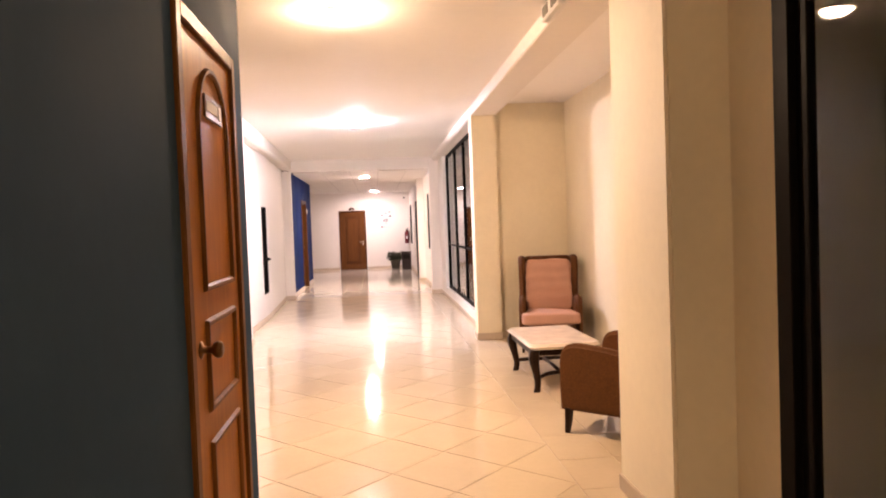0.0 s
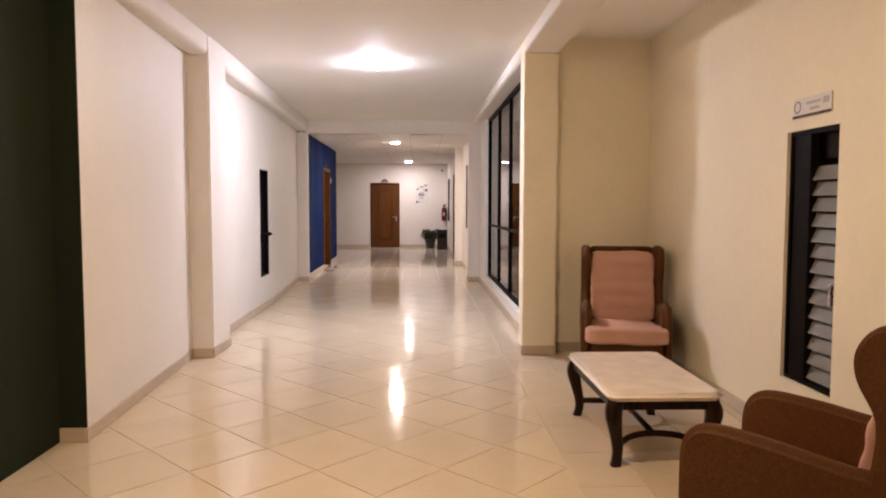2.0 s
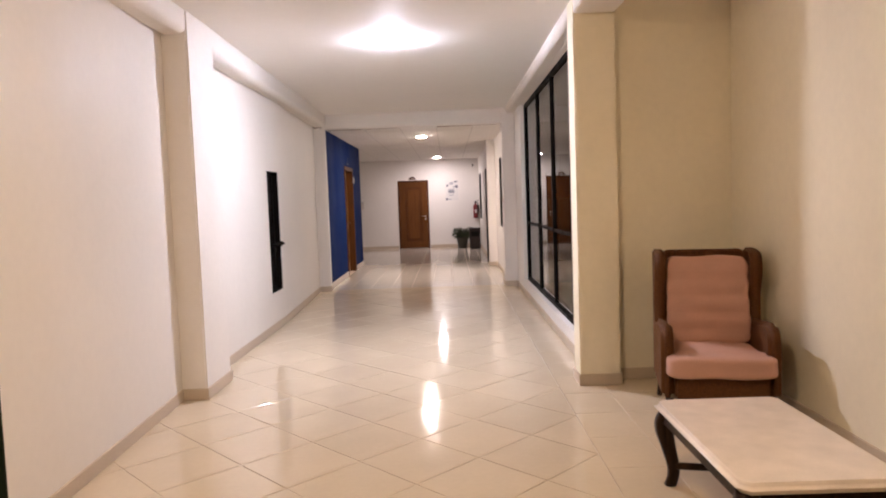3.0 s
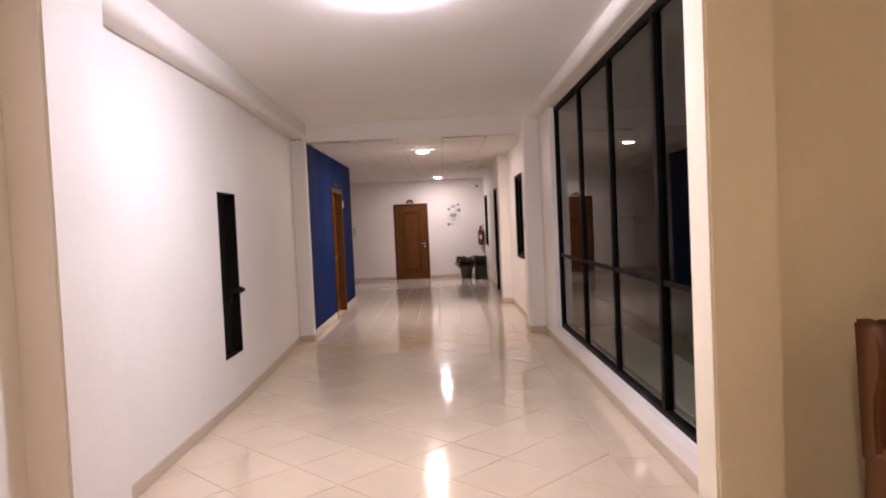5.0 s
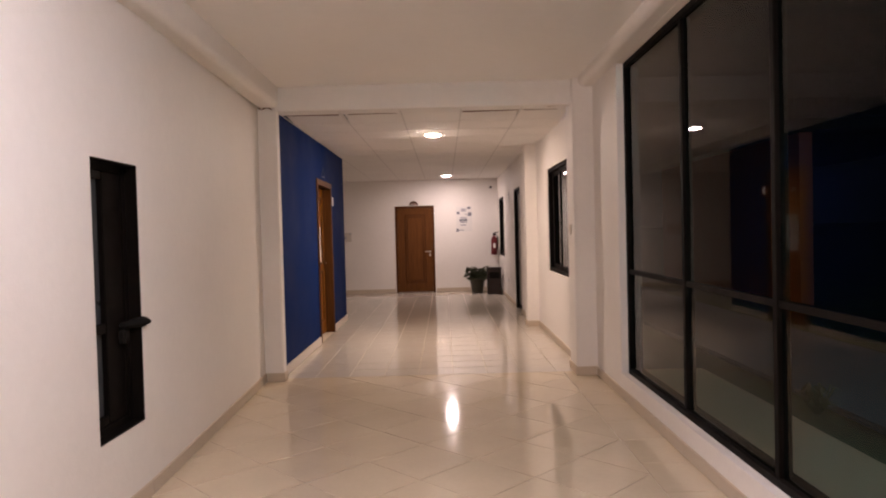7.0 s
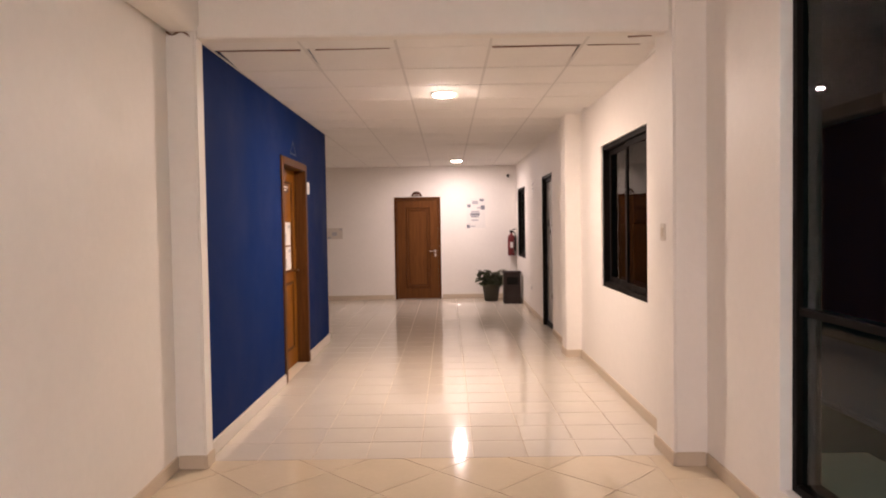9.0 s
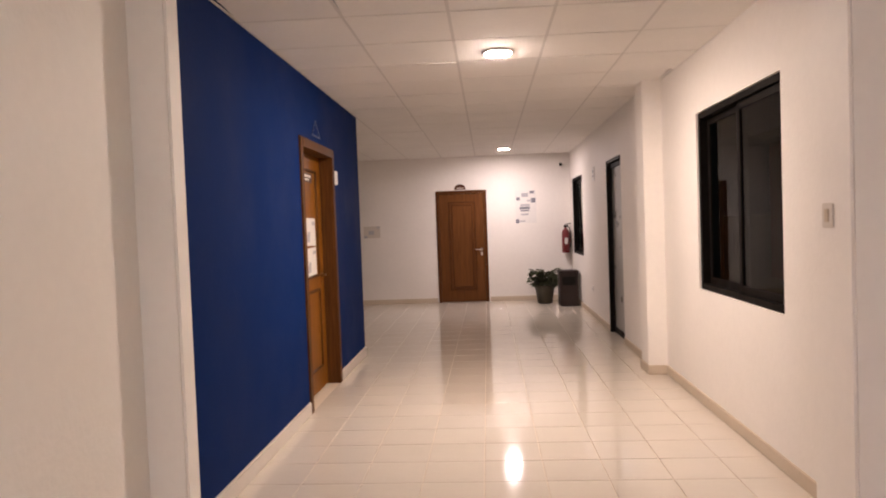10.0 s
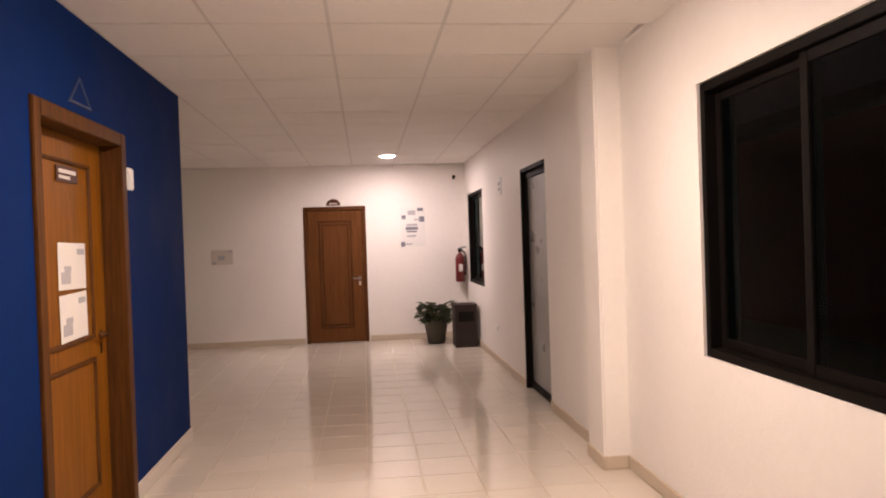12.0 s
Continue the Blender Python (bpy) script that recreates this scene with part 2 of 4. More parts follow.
def tube(points, radius, sides=8, flat=1.0):
    """A bar of round (or flattened) section swept along points; radius may be a list."""
    bm = bmesh.new()
    pts = [Vector(p) for p in points]
    rings = []
    for i, p in enumerate(pts):
        d = (pts[min(i + 1, len(pts) - 1)] - pts[max(i - 1, 0)]).normalized()
        side = d.cross(Vector((0, 0, 1)))
        if side.length < 0.2:
            side = Vector((1, 0, 0))
        side.normalize()
        up = side.cross(d).normalized()
        r = radius[i] if isinstance(radius, (list, tuple)) else radius
        rings.append([bm.verts.new(p + side * r * math.cos(2 * math.pi * (k + 0.5) / sides) + up * r * flat * math.sin(2 * math.pi * (k + 0.5) / sides)) for k in range(sides)])
    for a, b in zip(rings, rings[1:]):
        for k in range(sides):
            bm.faces.new((a[k], a[(k + 1) % sides], b[(k + 1) % sides], b[k]))
    bm.faces.new(rings[0][::-1])
    bm.faces.new(rings[-1])
    bmesh.ops.recalc_face_normals(bm, faces=bm.faces[:])
    return bm


def pad(w, d, h, power=5.0, crease=0.0, waves=0, axis=2, res=26, seed=3):
    """A stuffed cushion: a rounded block w x d x h about its centre with soft creases across one axis."""
    bm = bmesh.new()
    bmesh.ops.create_cube(bm, size=2.0)
    bmesh.ops.subdivide_edges(bm, edges=bm.edges[:], cuts=res // 2, use_grid_fill=True)
    for v in bm.verts:
        c = v.co
        n = (abs(c.x) ** power + abs(c.y) ** power + abs(c.z) ** power) ** (1 / power)
        p = c / n
        q = Vector((p.x * w / 2, p.y * d / 2, p.z * h / 2))
        k = noise.noise(Vector((q.x * 5 + seed, q.y * 5, q.z * 7))) * 0.012
        if waves:
            s = q[axis] / ((w, d, h)[axis]) + 0.5 + 0.03 * noise.noise(Vector((q.x * 6, seed, 0)))
            k += crease * math.sin(s * waves * 2 * math.pi) * (0.5 + 0.5 * math.cos(q.x / w * 3))
        q += p.normalized() * k
        v.co = q
    return bm


def obj(name, bm, material, parent=None, label="", smooth=False):
    me = bpy.data.meshes.new(name)
    bm.to_mesh(me)
    bm.free()
    me.materials.append(material)
    if smooth:
        for p in me.polygons:
            p.use_smooth = len(p.vertices) <= 4
    ob = new(name, me)
    if parent is not None:
        ob.parent = parent
    if label:
        ob["label"] = label
    return ob


def part(name, bm, material, parent, label="", smooth=False):
    return obj(name, bm, material, parent, label, smooth)


def structure(name, bm, material, label=""):
    return tagged(obj(name, bm, material), label, "", "", "structure")


def thing(name, x, y, z, rz, label, category, group=""):
    ob = new(name)
    ob.matrix_basis = pose(x, y, z, 0, 0, rz)
    return tagged(ob, label, category, group)


def wall_x(x0, x1, y0, y1, z0, z1, holes=()):
    """A wall along y with rectangular openings (ya, yb, za, zb)."""
    bm = bmesh.new()
    at = y0
    for ya, yb, za, zb in sorted(holes):
        if ya > at:
            box(bm, x0, x1, at, ya, z0, z1)
        if za > z0:
            box(bm, x0, x1, ya, yb, z0, za)
        if zb < z1:
            box(bm, x0, x1, ya, yb, zb, z1)
        at = yb
    if y1 > at:
        box(bm, x0, x1, at, y1, z0, z1)
    return bm


def wall_y(y0, y1, x0, x1, z0, z1, holes=()):
    bm = wall_x(y0, y1, x0, x1, z0, z1, holes)
    for v in bm.verts:
        v.co = Vector((v.co.y, v.co.x, v.co.z))
    bmesh.ops.reverse_faces(bm, faces=bm.faces[:])
    return bm

# ---------------------------------------------------------------- structure
CEIL_1, CEIL_2, TOP = 2.90, 2.685, 3.5      # plaster ceiling, tiled ceiling, roof
BEND = 12.25                               # where the diagonal floor meets the square one
XL, XW = -1.46, 1.74                       # corridor's long wall and the window line

structure("wall_west_1", wall_x(-0.45, -0.25, -5.5, 0.45, 0, TOP, [(-0.66, 0.24, 0, 2.19)]), SLATE, "slate blue painted wall with a wooden door")
structure("wall_west_2", boxes((-1.62, -1.52, 0.45, 3.46, 0, TOP)), GREEN, "dark green painted wall")
structure("wall_return_1", boxes((-1.52, -0.45, 0.30, 0.45, 0, TOP)), PLASTER, "white plaster return wall")
structure("wall_west_3", prism([(-1.62, 3.464), (-1.365, 3.464), (-1.468, 5.739), (-1.62, 5.739)], "z", 0, TOP), PLASTER, "white plaster corridor wall")
structure("wall_end_green", boxes((-1.52, -1.366, 3.45, 3.463, 0.085, 2.73)), GREEN, "dark green painted wall end")
structure("column_west_1", boxes((-1.62, -1.28, 5.74, 6.32, 0, TOP), bevel=0.012), PLASTER, "white plaster column")
structure("wall_west_4", wall_x(-1.66, XL, 6.321, 9.10, 0, TOP, [(8.53, 9.05, 0.44, 1.85)]), PLASTER, "white plaster corridor wall with a slit window")
structure("wall_west_4b", prism([(-1.72, 9.1005), (XL, 9.1005), (-1.575, 12.099), (-1.72, 12.099)], "z", 0, TOP), PLASTER, "white plaster corridor wall")
structure("column_west_2", boxes((-1.66, -1.395, 12.10, 12.235, 0, TOP), bevel=0.012), PLASTER, "white plaster column")
blue = wall_x(-1.65, -1.44, 12.236, 16.9, 0.10, TOP, [(14.43, 15.62, 0.10, 2.19)])
structure("wall_west_5", blue, BLUE, "deep blue painted wall with a wooden door")
corner = [(-1.65, 16.901), (-1.44, 16.901)] + [(-1.54 + 0.10 * math.cos(a * math.pi / 16), 16.93 + 0.10 * math.sin(a * math.pi / 16)) for a in range(9)] + [(-1.65, 17.03)]
structure("wall_corner_rounded", prism(corner, "z", 0.10, TOP), BLUE, "rounded deep blue wall corner")
structure("wall_return_2", boxes((-7.0, -1.651, 16.85, 17.03, 0, TOP)), PLASTER, "white plaster return wall")
structure("wall_north", wall_y(22.1, 22.25, -7.0, 1.53, 0, TOP, [(-0.95, -0.01, 0, 2.07)]), PLASTER, "white plaster end wall")
structure("wall_hall_west", boxes((-7.15, -7.0, 16.85, 22.25, 0, TOP)), PLASTER, "white plaster wall")
structure("wall_east_4", wall_x(1.53, 1.72, 15.92, 22.25, 0, TOP, [(17.22, 18.17, 0, 2.18), (20.50, 21.85, 0.86, 2.18)]), PLASTER, "white plaster wall with a glazed door")
structure("column_east_3", boxes((1.44, 1.80, 15.60, 15.919, 0, TOP), bevel=0.012), PLASTER, "white plaster column")
structure("wall_east_3", wall_x(1.61, 1.79, 12.421, 15.599, 0, TOP, [(13.0, 14.56, 0.885, 2.225)]), PLASTER, "white plaster wall with a dark window")
structure("column_east_2", boxes((1.50, 1.85, 12.04, 12.42, 0, TOP), bevel=0.012), PLASTER, "white plaster column")
structure("wall_east_2", wall_x(1.70, 1.88, 6.05, 12.039, 0, TOP, [(6.30, 11.10, 0.20, 2.81)]), PLASTER, "white plaster wall round a tall window")
structure("column_east_1", boxes((1.56, 1.87, 5.79, 6.049, 0, TOP), bevel=0.012), CREAM, "cream plaster column")
structure("wall_alcove_north", boxes((1.871, 2.98, 5.95, 6.12, 0, TOP)), CREAM, "cream plaster alcove wall")
structure("wall_alcove_east", wall_x(2.78, 2.96, 0.76, 5.949, 0, TOP, [(2.92, 3.44, 0.37, 1.83)]), CREAM, "cream plaster alcove wall with a louvre window")
structure("wall_alcove_south", boxes((1.961, 2.96, 0.05, 0.759, 0, TOP)), CREAM, "cream plaster wall")
structure("column_east_0", boxes((1.60, 1.96, 0.05, 0.755, 0, TOP), bevel=0.015), CREAM, "cream plaster column")
structure("wall_east_1", wall_x(1.885, 2.07, -5.5, 0.049, 0, TOP, [(-2.35, -0.30, 0, 2.35)]), CREAM, "cream plaster wall beside a glass door")
structure("wall_south", boxes((-0.45, 2.07, -5.65, -5.5, 0, TOP)), CREAM, "plain plaster wall")

# unseen side room added behind the glass door, its darkness put into the colour
structure("wall_room_north", boxes((2.97, 9.0, 5.6, 5.75, 0, TOP)), OLIVE, "added unseen side room wall in dark olive")
structure("wall_room_east", boxes((9.0, 9.15, -3.2, 5.75, 0, TOP)), OLIVE, "added unseen side room wall in dark olive")
structure("wall_room_south", boxes((2.07, 9.15, -3.35, -3.2, 0, TOP)), OLIVE, "added unseen side room wall in dark olive")

# ceilings and beams
structure("ceiling_1", boxes((-1.62, 1.869, -5.6, 12.3, CEIL_1, CEIL_1 + 0.1), (1.869, 1.90, -5.6, 0.06, CEIL_1, CEIL_1 + 0.1)), CEIL, "white plaster ceiling")
structure("ceiling_alcove", boxes((1.86, 2.80, 0.7, 6.0, 2.95, 3.05)), CEIL, "white plaster alcove ceiling")
structure("ceiling_room", boxes((2.0, 9.1, -3.3, 5.7, 3.3, 3.4)), OLIVE, "added unseen side room ceiling in dark olive")
structure("roof", boxes((-7.2, 1.95, -5.7, 22.3, TOP, TOP + 0.15), (1.95, 3.0, -5.7, 6.2, TOP, TOP + 0.15), (3.0, 9.2, -5.7, 5.9, TOP, TOP + 0.15)), PAVING, "flat concrete roof")


def beam(name, x_wall, x_face, y0, y1, z, side, drift=0.0):
    """A downstand beam along y with its lower free edge rounded."""
    r = 0.06
    out = [(x_wall, CEIL_1 + 0.05), (x_wall, z)]
    out += [(x_face - side * r + side * r * math.sin(k * math.pi / 16), z + r - r * math.cos(k * math.pi / 16)) for k in range(9)]
    out += [(x_face, CEIL_1 + 0.05)]
    bm = prism(out, "y", y0, y1)
    for v in bm.verts:
        if v.co.y > y1 - 0.01:
            v.co.x -= drift
    structure(name, bm, PLASTER, "white plaster beam with a rounded edge")


beam("beam_west_1", -1.464, -1.285, 6.322, 12.119, 2.70, 1, 0.09)
crack = [(-1.57 + 0.018 * k, 2.694 - 0.012 * math.sin(k * 0.9) - 0.002 * k) for k in range(9)]
structure("trim_crack", prism(crack + [(x, z + 0.012 + 0.006 * math.sin(3 * x * 40)) for x, z in crack[::-1]], "y", 12.094, 12.099), CRACK_AND_GAP, "brown crack in plaster at a column head")
beam("beam_west_2", -1.45, -1.285, 3.465, 5.739, 2.73, 1)
beam("beam_east_2", 1.70, 1.56, 6.05, 12.039, 2.815, -1)
structure("beam_east_1", boxes((1.56, 1.87, 0.756, 5.789, 2.78, CEIL_1 + 0.05), bevel=0.008), PLASTER, "white plaster beam over the alcove opening")
structure("beam_cross", boxes((-1.394, 1.61, 12.12, 12.235, 2.664, CEIL_1 + 0.05), bevel=0.008), PLASTER, "white plaster cross beam")

# tiled ceiling: panels in a tee grid, a few of them sagging
bm = bmesh.new()
gx, gy, px, py = -0.19, 12.52, 0.622, 0.645
rng = random.Random(5)
for i in range(-11, 4):
    for j in range(-1, 16):
        x0, y0 = gx + i * px, gy + j * py
        x1, y1 = min(x0 + px, 1.60), min(y0 + py, 22.1)
        if j == -1:
            y0 = 12.24
        if y0 >= 22.05 or x1 < -7 or (x1 < -1.6 and y1 < 16.9):
            continue
        start = len(bm.verts)
        slip = 0.016 if (i, j) in ((-2, 0), (-1, 0), (1, 0), (2, 0), (2, 4)) else 0.0
        box(bm, x0 + 0.010, x1 - 0.010, y0 + 0.010 + slip, y1 - 0.010, CEIL_2 + 0.001, CEIL_2 + 0.02)
        bm.verts.ensure_lookup_table()
        lift = 0.003 * rng.random()
        tip = 0.034 if (i, j) in ((-2, 0), (-1, 0), (1, 0), (2, 0), (2, 4)) else 0.0
        for v in bm.verts[start:]:
            v.co.z += lift + (tip if v.co.y < y0 + 0.1 else 0)
structure("ceiling_2", bm, ACOUSTIC, "white mineral fibre ceiling panels")
bm = bmesh.new()
for i in range(-10, 4):
    y0 = 12.24 if gx + i * px > -1.44 else 17.03
    box(bm, gx + i * px - 0.011, gx + i * px + 0.011, y0, 22.1, CEIL_2 + 0.004, CEIL_2 + 0.008)
for j in range(0, 15):
    y = gy + j * py
    x0 = -1.44 if y < 17.0 else -7.0
    box(bm, x0, 1.53 if y > 15.9 else 1.61, y - 0.011, y + 0.011, CEIL_2 + 0.0055, CEIL_2 + 0.0095)
# dark strips draw in the shade of open gaps beside tipped panels
for x0, x1, y, a, b in ((-1.395, -0.84, 12.535, 0.003, 0.008), (-0.74, -0.24, 12.54, 0.004, 0.001), (0.45, 1.03, 12.535, 0.008, 0.003), (1.09, 1.44, 12.54, 0.002, 0.001), (1.30, 1.45, 12.30, 0.016, 0.010)):
    top, mid = CEIL_2 + 0.006, (x0 * 0.4 + x1 * 0.6, CEIL_2 + 0.003 - (a + b) * 0.45)
    structure("trim_panel_gap", prism([(x0, CEIL_2 + 0.003 - a), mid, (x1, CEIL_2 + 0.003 - b), (x1, top), (x0, top)], "y", y, y + 0.006), CRACK_AND_GAP, "dark strip painting the shaded gap at a ceiling panel")
structure("ceiling_grid", bm, TBAR, "metal tee grid of the panel ceiling")

# floors: slabs of grout below the tiles
structure("floor_slab", boxes((-7.2, 1.88, -5.7, 22.3, -0.14, -0.004), (1.88, 2.98, -5.7, 6.12, -0.14, -0.004), (2.98, 9.2, -5.7, 5.75, -0.14, -0.004)), GROUT, "grouted floor bed")


def skirting(name, *specs):
    structure(name, boxes(*specs, bevel=0.004), SKIRT, "beige tile skirting")


S = 0.012
H = 0.085
structure("baseboard_west_1", prism([(-1.365 - 0.004, 3.45 - S), (-1.365 + S, 3.45 - S), (-1.468 + S, 5.739 - S), (-1.468 - 0.004, 5.739 - S)], "z", 0, H, 0.003), SKIRT, "beige tile skirting")
skirting("baseboard_west_1b", (-1.52, -1.37, 3.45 - S, 3.452, 0, H))
skirting("baseboard_west_2", (-1.284, -1.28 + S, 5.74 - S, 6.32 + S, 0, H), (-1.468, -1.285, 5.74 - S, 5.743, 0, H))
skirting("baseboard_west_3", (XL - 0.004, XL + S, 6.32 + S, 9.10, 0, H))
structure("baseboard_west_3b", prism([(XL - 0.004, 9.1005), (XL + S, 9.1005), (-1.575 + S, 12.10 - S), (-1.579, 12.10 - S)], "z", 0, H, 0.003), SKIRT, "beige tile skirting")
skirting("baseboard_west_4", (-1.399, -1.395 + S, 12.10 - S, 12.235, 0, H), (-1.575 + S, -1.400, 12.10 - S, 12.104, 0, H))
structure("baseboard_blue_1", boxes((-1.66, -1.425, 12.236, 14.43, 0, 0.099), (-1.66, -1.425, 15.62, 16.95, 0, 0.099), bevel=0.004), PLINTH, "off-white plinth under the blue wall")
skirting("baseboard_north", (-7.0, -0.97, 22.1 - S, 22.104, 0, H), (0.01, 1.53 - S, 22.1 - S, 22.104, 0, H))
skirting("baseboard_east_4", (1.53 - S, 1.534, 15.92, 17.21, 0, H), (1.53 - S, 1.534, 18.18, 22.1, 0, H))
skirting("baseboard_east_3", (1.44 - S, 1.444, 15.60 - S, 15.92, 0, H), (1.44, 1.61 - S, 15.60 - S, 15.604, 0, H), (1.61 - S, 1.614, 12.42 + S, 15.6 - S, 0, H))
skirting("baseboard_east_2", (1.50 - S, 1.503, 12.04 - S, 12.42 + S, 0, H), (1.503, 1.70 - S, 12.04 - S, 12.043, 0, H), (1.70 - S, 1.703, 6.05, 12.04 - S, 0, H))
skirting("baseboard_east_1", (1.56 - S, 1.564, 5.79 - S, 6.05, 0, H), (1.56, 1.87, 5.79 - S, 5.794, 0, H), (1.867, 1.87 + S, 5.79, 5.95 - S, 0, H))
skirting("baseboard_alcove", (1.872 + S, 2.78 - S, 5.95 - S, 5.954, 0, H), (2.78 - S, 2.784, 0.76, 5.95, 0, H))
skirting("baseboard_east_0", (1.60 - S, 1.604, 0.05, 0.755, 0, H))

# ---------------------------------------------------------------- outdoors, seen through the glass
structure("ground", boxes((-300, 300, -300, 600, -0.36, -0.16)), GRASS, "dark lawn at night")
structure("pavement", boxes((3.45, 5.3, 5.9, 40, -0.159, -0.10), bevel=0.02), PAVING, "concrete path with a blue light pool in its colour")
annex = tagged(thing("annex_building", 0, 0, -0.16, 0, "oxblood red low building with a dark eave beyond a lawn", "building"), kind="structure")
part("wall", boxes((7.0, 7.25, 18.6, 27.0, 0, 3.3)), ANNEX, annex, "oxblood red rendered wall")
part("roof", boxes((6.55, 12.0, 18.2, 27.4, 3.3, 3.52), bevel=0.02), BLACK, annex, "dark overhanging flat roof")
bush = thing("shrub", 3.3, 11.0, -0.16, 0, "low dark shrub on the lawn outside", "shrub")
brng = random.Random(31)
for k in range(60):
    a, reach, rise = brng.random() * 6.283, 0.06 + 0.16 * brng.random(), 0.08 + 0.18 * brng.random()
    blade = part("leaf", tube([(0.02 * math.cos(a), 0.02 * math.sin(a), 0), (0.6 * reach * math.cos(a), 0.6 * reach * math.sin(a), rise), (reach * math.cos(a + 0.2), reach * math.sin(a + 0.2), rise * 0.85)], [0.006, 0.016, 0.003], 4, 0.4), GRASS, bush)
sign = thing("lit_sign", 13.3, 41.0, -0.16, -19, "small distant sign of blue lit letters", "sign")
part("post", boxes((-0.45, -0.40, 0.0, 0.05, 0, 0.3)), BLACK, sign)
part("post", boxes((0.40, 0.45, 0.0, 0.05, 0, 0.3)), BLACK, sign)
part("backing", boxes((-0.6, 0.6, 0.0, 0.05, 0.05, 0.65)), BLACK, sign)
for a, b, c, d in ((-0.5, -0.36, 0.1, 0.42), (-0.2, 0.12, 0.1, 0.38), (0.0, 0.10, 0.38, 0.55), (0.2, 0.5, 0.1, 0.42)):
    part("letter", boxes((a, b, -0.03, 0.0, c, d)), SIGN_BLUE, sign, "glowing blue letter")

# ---------------------------------------------------------------- doors and windows


def ring(outline, width, rise):
    """A raised moulding that follows a closed outline in the x-z plane and stands out towards -y."""
    bm = bmesh.new()
    n = len(outline)
    pts = [Vector((u, v)) for u, v in outline]
    area = sum(pts[i].x * pts[(i + 1) % n].y - pts[(i + 1) % n].x * pts[i].y for i in range(n))
    sgn = 1 if area > 0 else -1
    loops = []
    for off, y in ((0.0, 0.0), (0.25, -rise), (0.7, -rise), (1.0, -rise * 0.35), (1.0, 0.0)):
        loop = []
        for i in range(n):
            a, b, c = pts[i - 1], pts[i], pts[(i + 1) % n]
            d1, d2 = (b - a).normalized(), (c - b).normalized()
            n1, n2 = Vector((-d1.y, d1.x)) * sgn, Vector((-d2.y, d2.x)) * sgn
            m = (n1 + n2).normalized()
            k = 1 / max(0.35, m.dot(n1))
            q = b + m * width * off * k
            loop.append(bm.verts.new((q.x, y, q.y)))
        loops.append(loop)
    for a, b in zip(loops, loops[1:]):
        for i in range(n):
            bm.faces.new((a[i], a[(i + 1) % n], b[(i + 1) % n], b[i]))
    bmesh.ops.recalc_face_normals(bm, faces=bm.faces[:])
    return bm


def rect(x0, x1, z0, z1):
    return [(x0, z0), (x1, z0), (x1, z1), (x0, z1)]


def arched(x0, x1, z0, z1):
    r = (x1 - x0) / 2
    cx, cz = (x0 + x1) / 2, z1 - r
    return [(x0, z0), (x1, z0)] + [(cx + r * math.cos(a * math.pi / 14), cz + r * math.sin(a * math.pi / 14)) for a in range(15)]


def panel_door(name, x, y, rz, w, h, leaf, mould, panels, label, frame_w=0.055, reveal=0.0, group=""):
    """A framed door standing in a wall opening; its face looks towards local -y, its width runs along local x."""
    d = tagged(thing(name, x, y, 0, rz, label, "door", group), kind="structure")
    part("door_frame", boxes((0, frame_w, -0.015, 0.17, 0, h), (w - frame_w, w, -0.015, 0.17, 0, h), (frame_w, w - frame_w, -0.015, 0.17, h - frame_w, h), bevel=0.004), mould, d, "darker wooden door frame")
    lf = part("door_leaf", boxes((frame_w + 0.003, w - frame_w - 0.003, reveal, reveal + 0.045, 0.008, h - frame_w - 0.003), bevel=0.003), leaf, d)
    for p in panels:
        m = part("moulding", ring(p, 0.026, 0.014), mould, lf)
        m.location = (0, reveal, 0)
    return d, lf


def knob(parent, x, y, z, material):
    k = part("knob", lathe([(0.028, 0), (0.030, 0.004), (0.012, 0.010), (0.011, 0.035), (0.022, 0.042), (0.029, 0.055), (0.027, 0.068), (0.015, 0.074)], 20), material, parent, "round brass knob", True)
    k.matrix_basis = pose(x, y, z, 90, 0, 0)
    return k


def lever(parent, x, y, z, material, way):
    l = part("handle", lathe([(0.026, 0), (0.026, 0.006), (0.010, 0.010), (0.010, 0.045)], 16), material, parent, "metal lever handle", True)
    l.matrix_basis = pose(x, y, z, 90, 0, 0)
    part("lever", tube([(0, 0, 0.04), (0.06 * way, 0.0, 0.042), (0.12 * way, 0.004, 0.038)], 0.009), material, l, "", True)
    part("keyhole_plate", boxes((-0.018, 0.018, -0.11, -0.05, 0.0, 0.004), bevel=0.002), material, l)


def plate(name, parent, x0, x1, y, z0, z1, back, bars, ink):
    """A small sign board facing local -y with bars of unreadable print."""
    b = part(name, boxes((x0, x1, y - 0.008, y, z0, z1), bevel=0.002), back, parent)
    for a, c, e, f in bars:
        part("print", boxes((x0 + a * (x1 - x0), x0 + c * (x1 - x0), y - 0.010, y - 0.008, z0 + e * (z1 - z0), z0 + f * (z1 - z0))), ink, b)
    return b


door_a, leaf_a = panel_door("door_1", -0.25, -0.655, 90, 0.89, 2.185, DOORWOOD, DOORMOULD,
                            [arched(0.24, 0.72, 1.245, 2.055), rect(0.24, 0.72, 0.83, 1.15), rect(0.24, 0.72, 0.20, 0.73)],
                            "closed orange-brown wooden door with an arched panel")
knob(leaf_a, 0.165, 0.0, 1.06, BRASS)
plate("name_plate", leaf_a, 0.35, 0.62, -0.002, 1.86, 1.945, BRASS, [(0.08, 0.68, 0.3, 0.75), (0.76, 0.92, 0.2, 0.8)], PAPER)

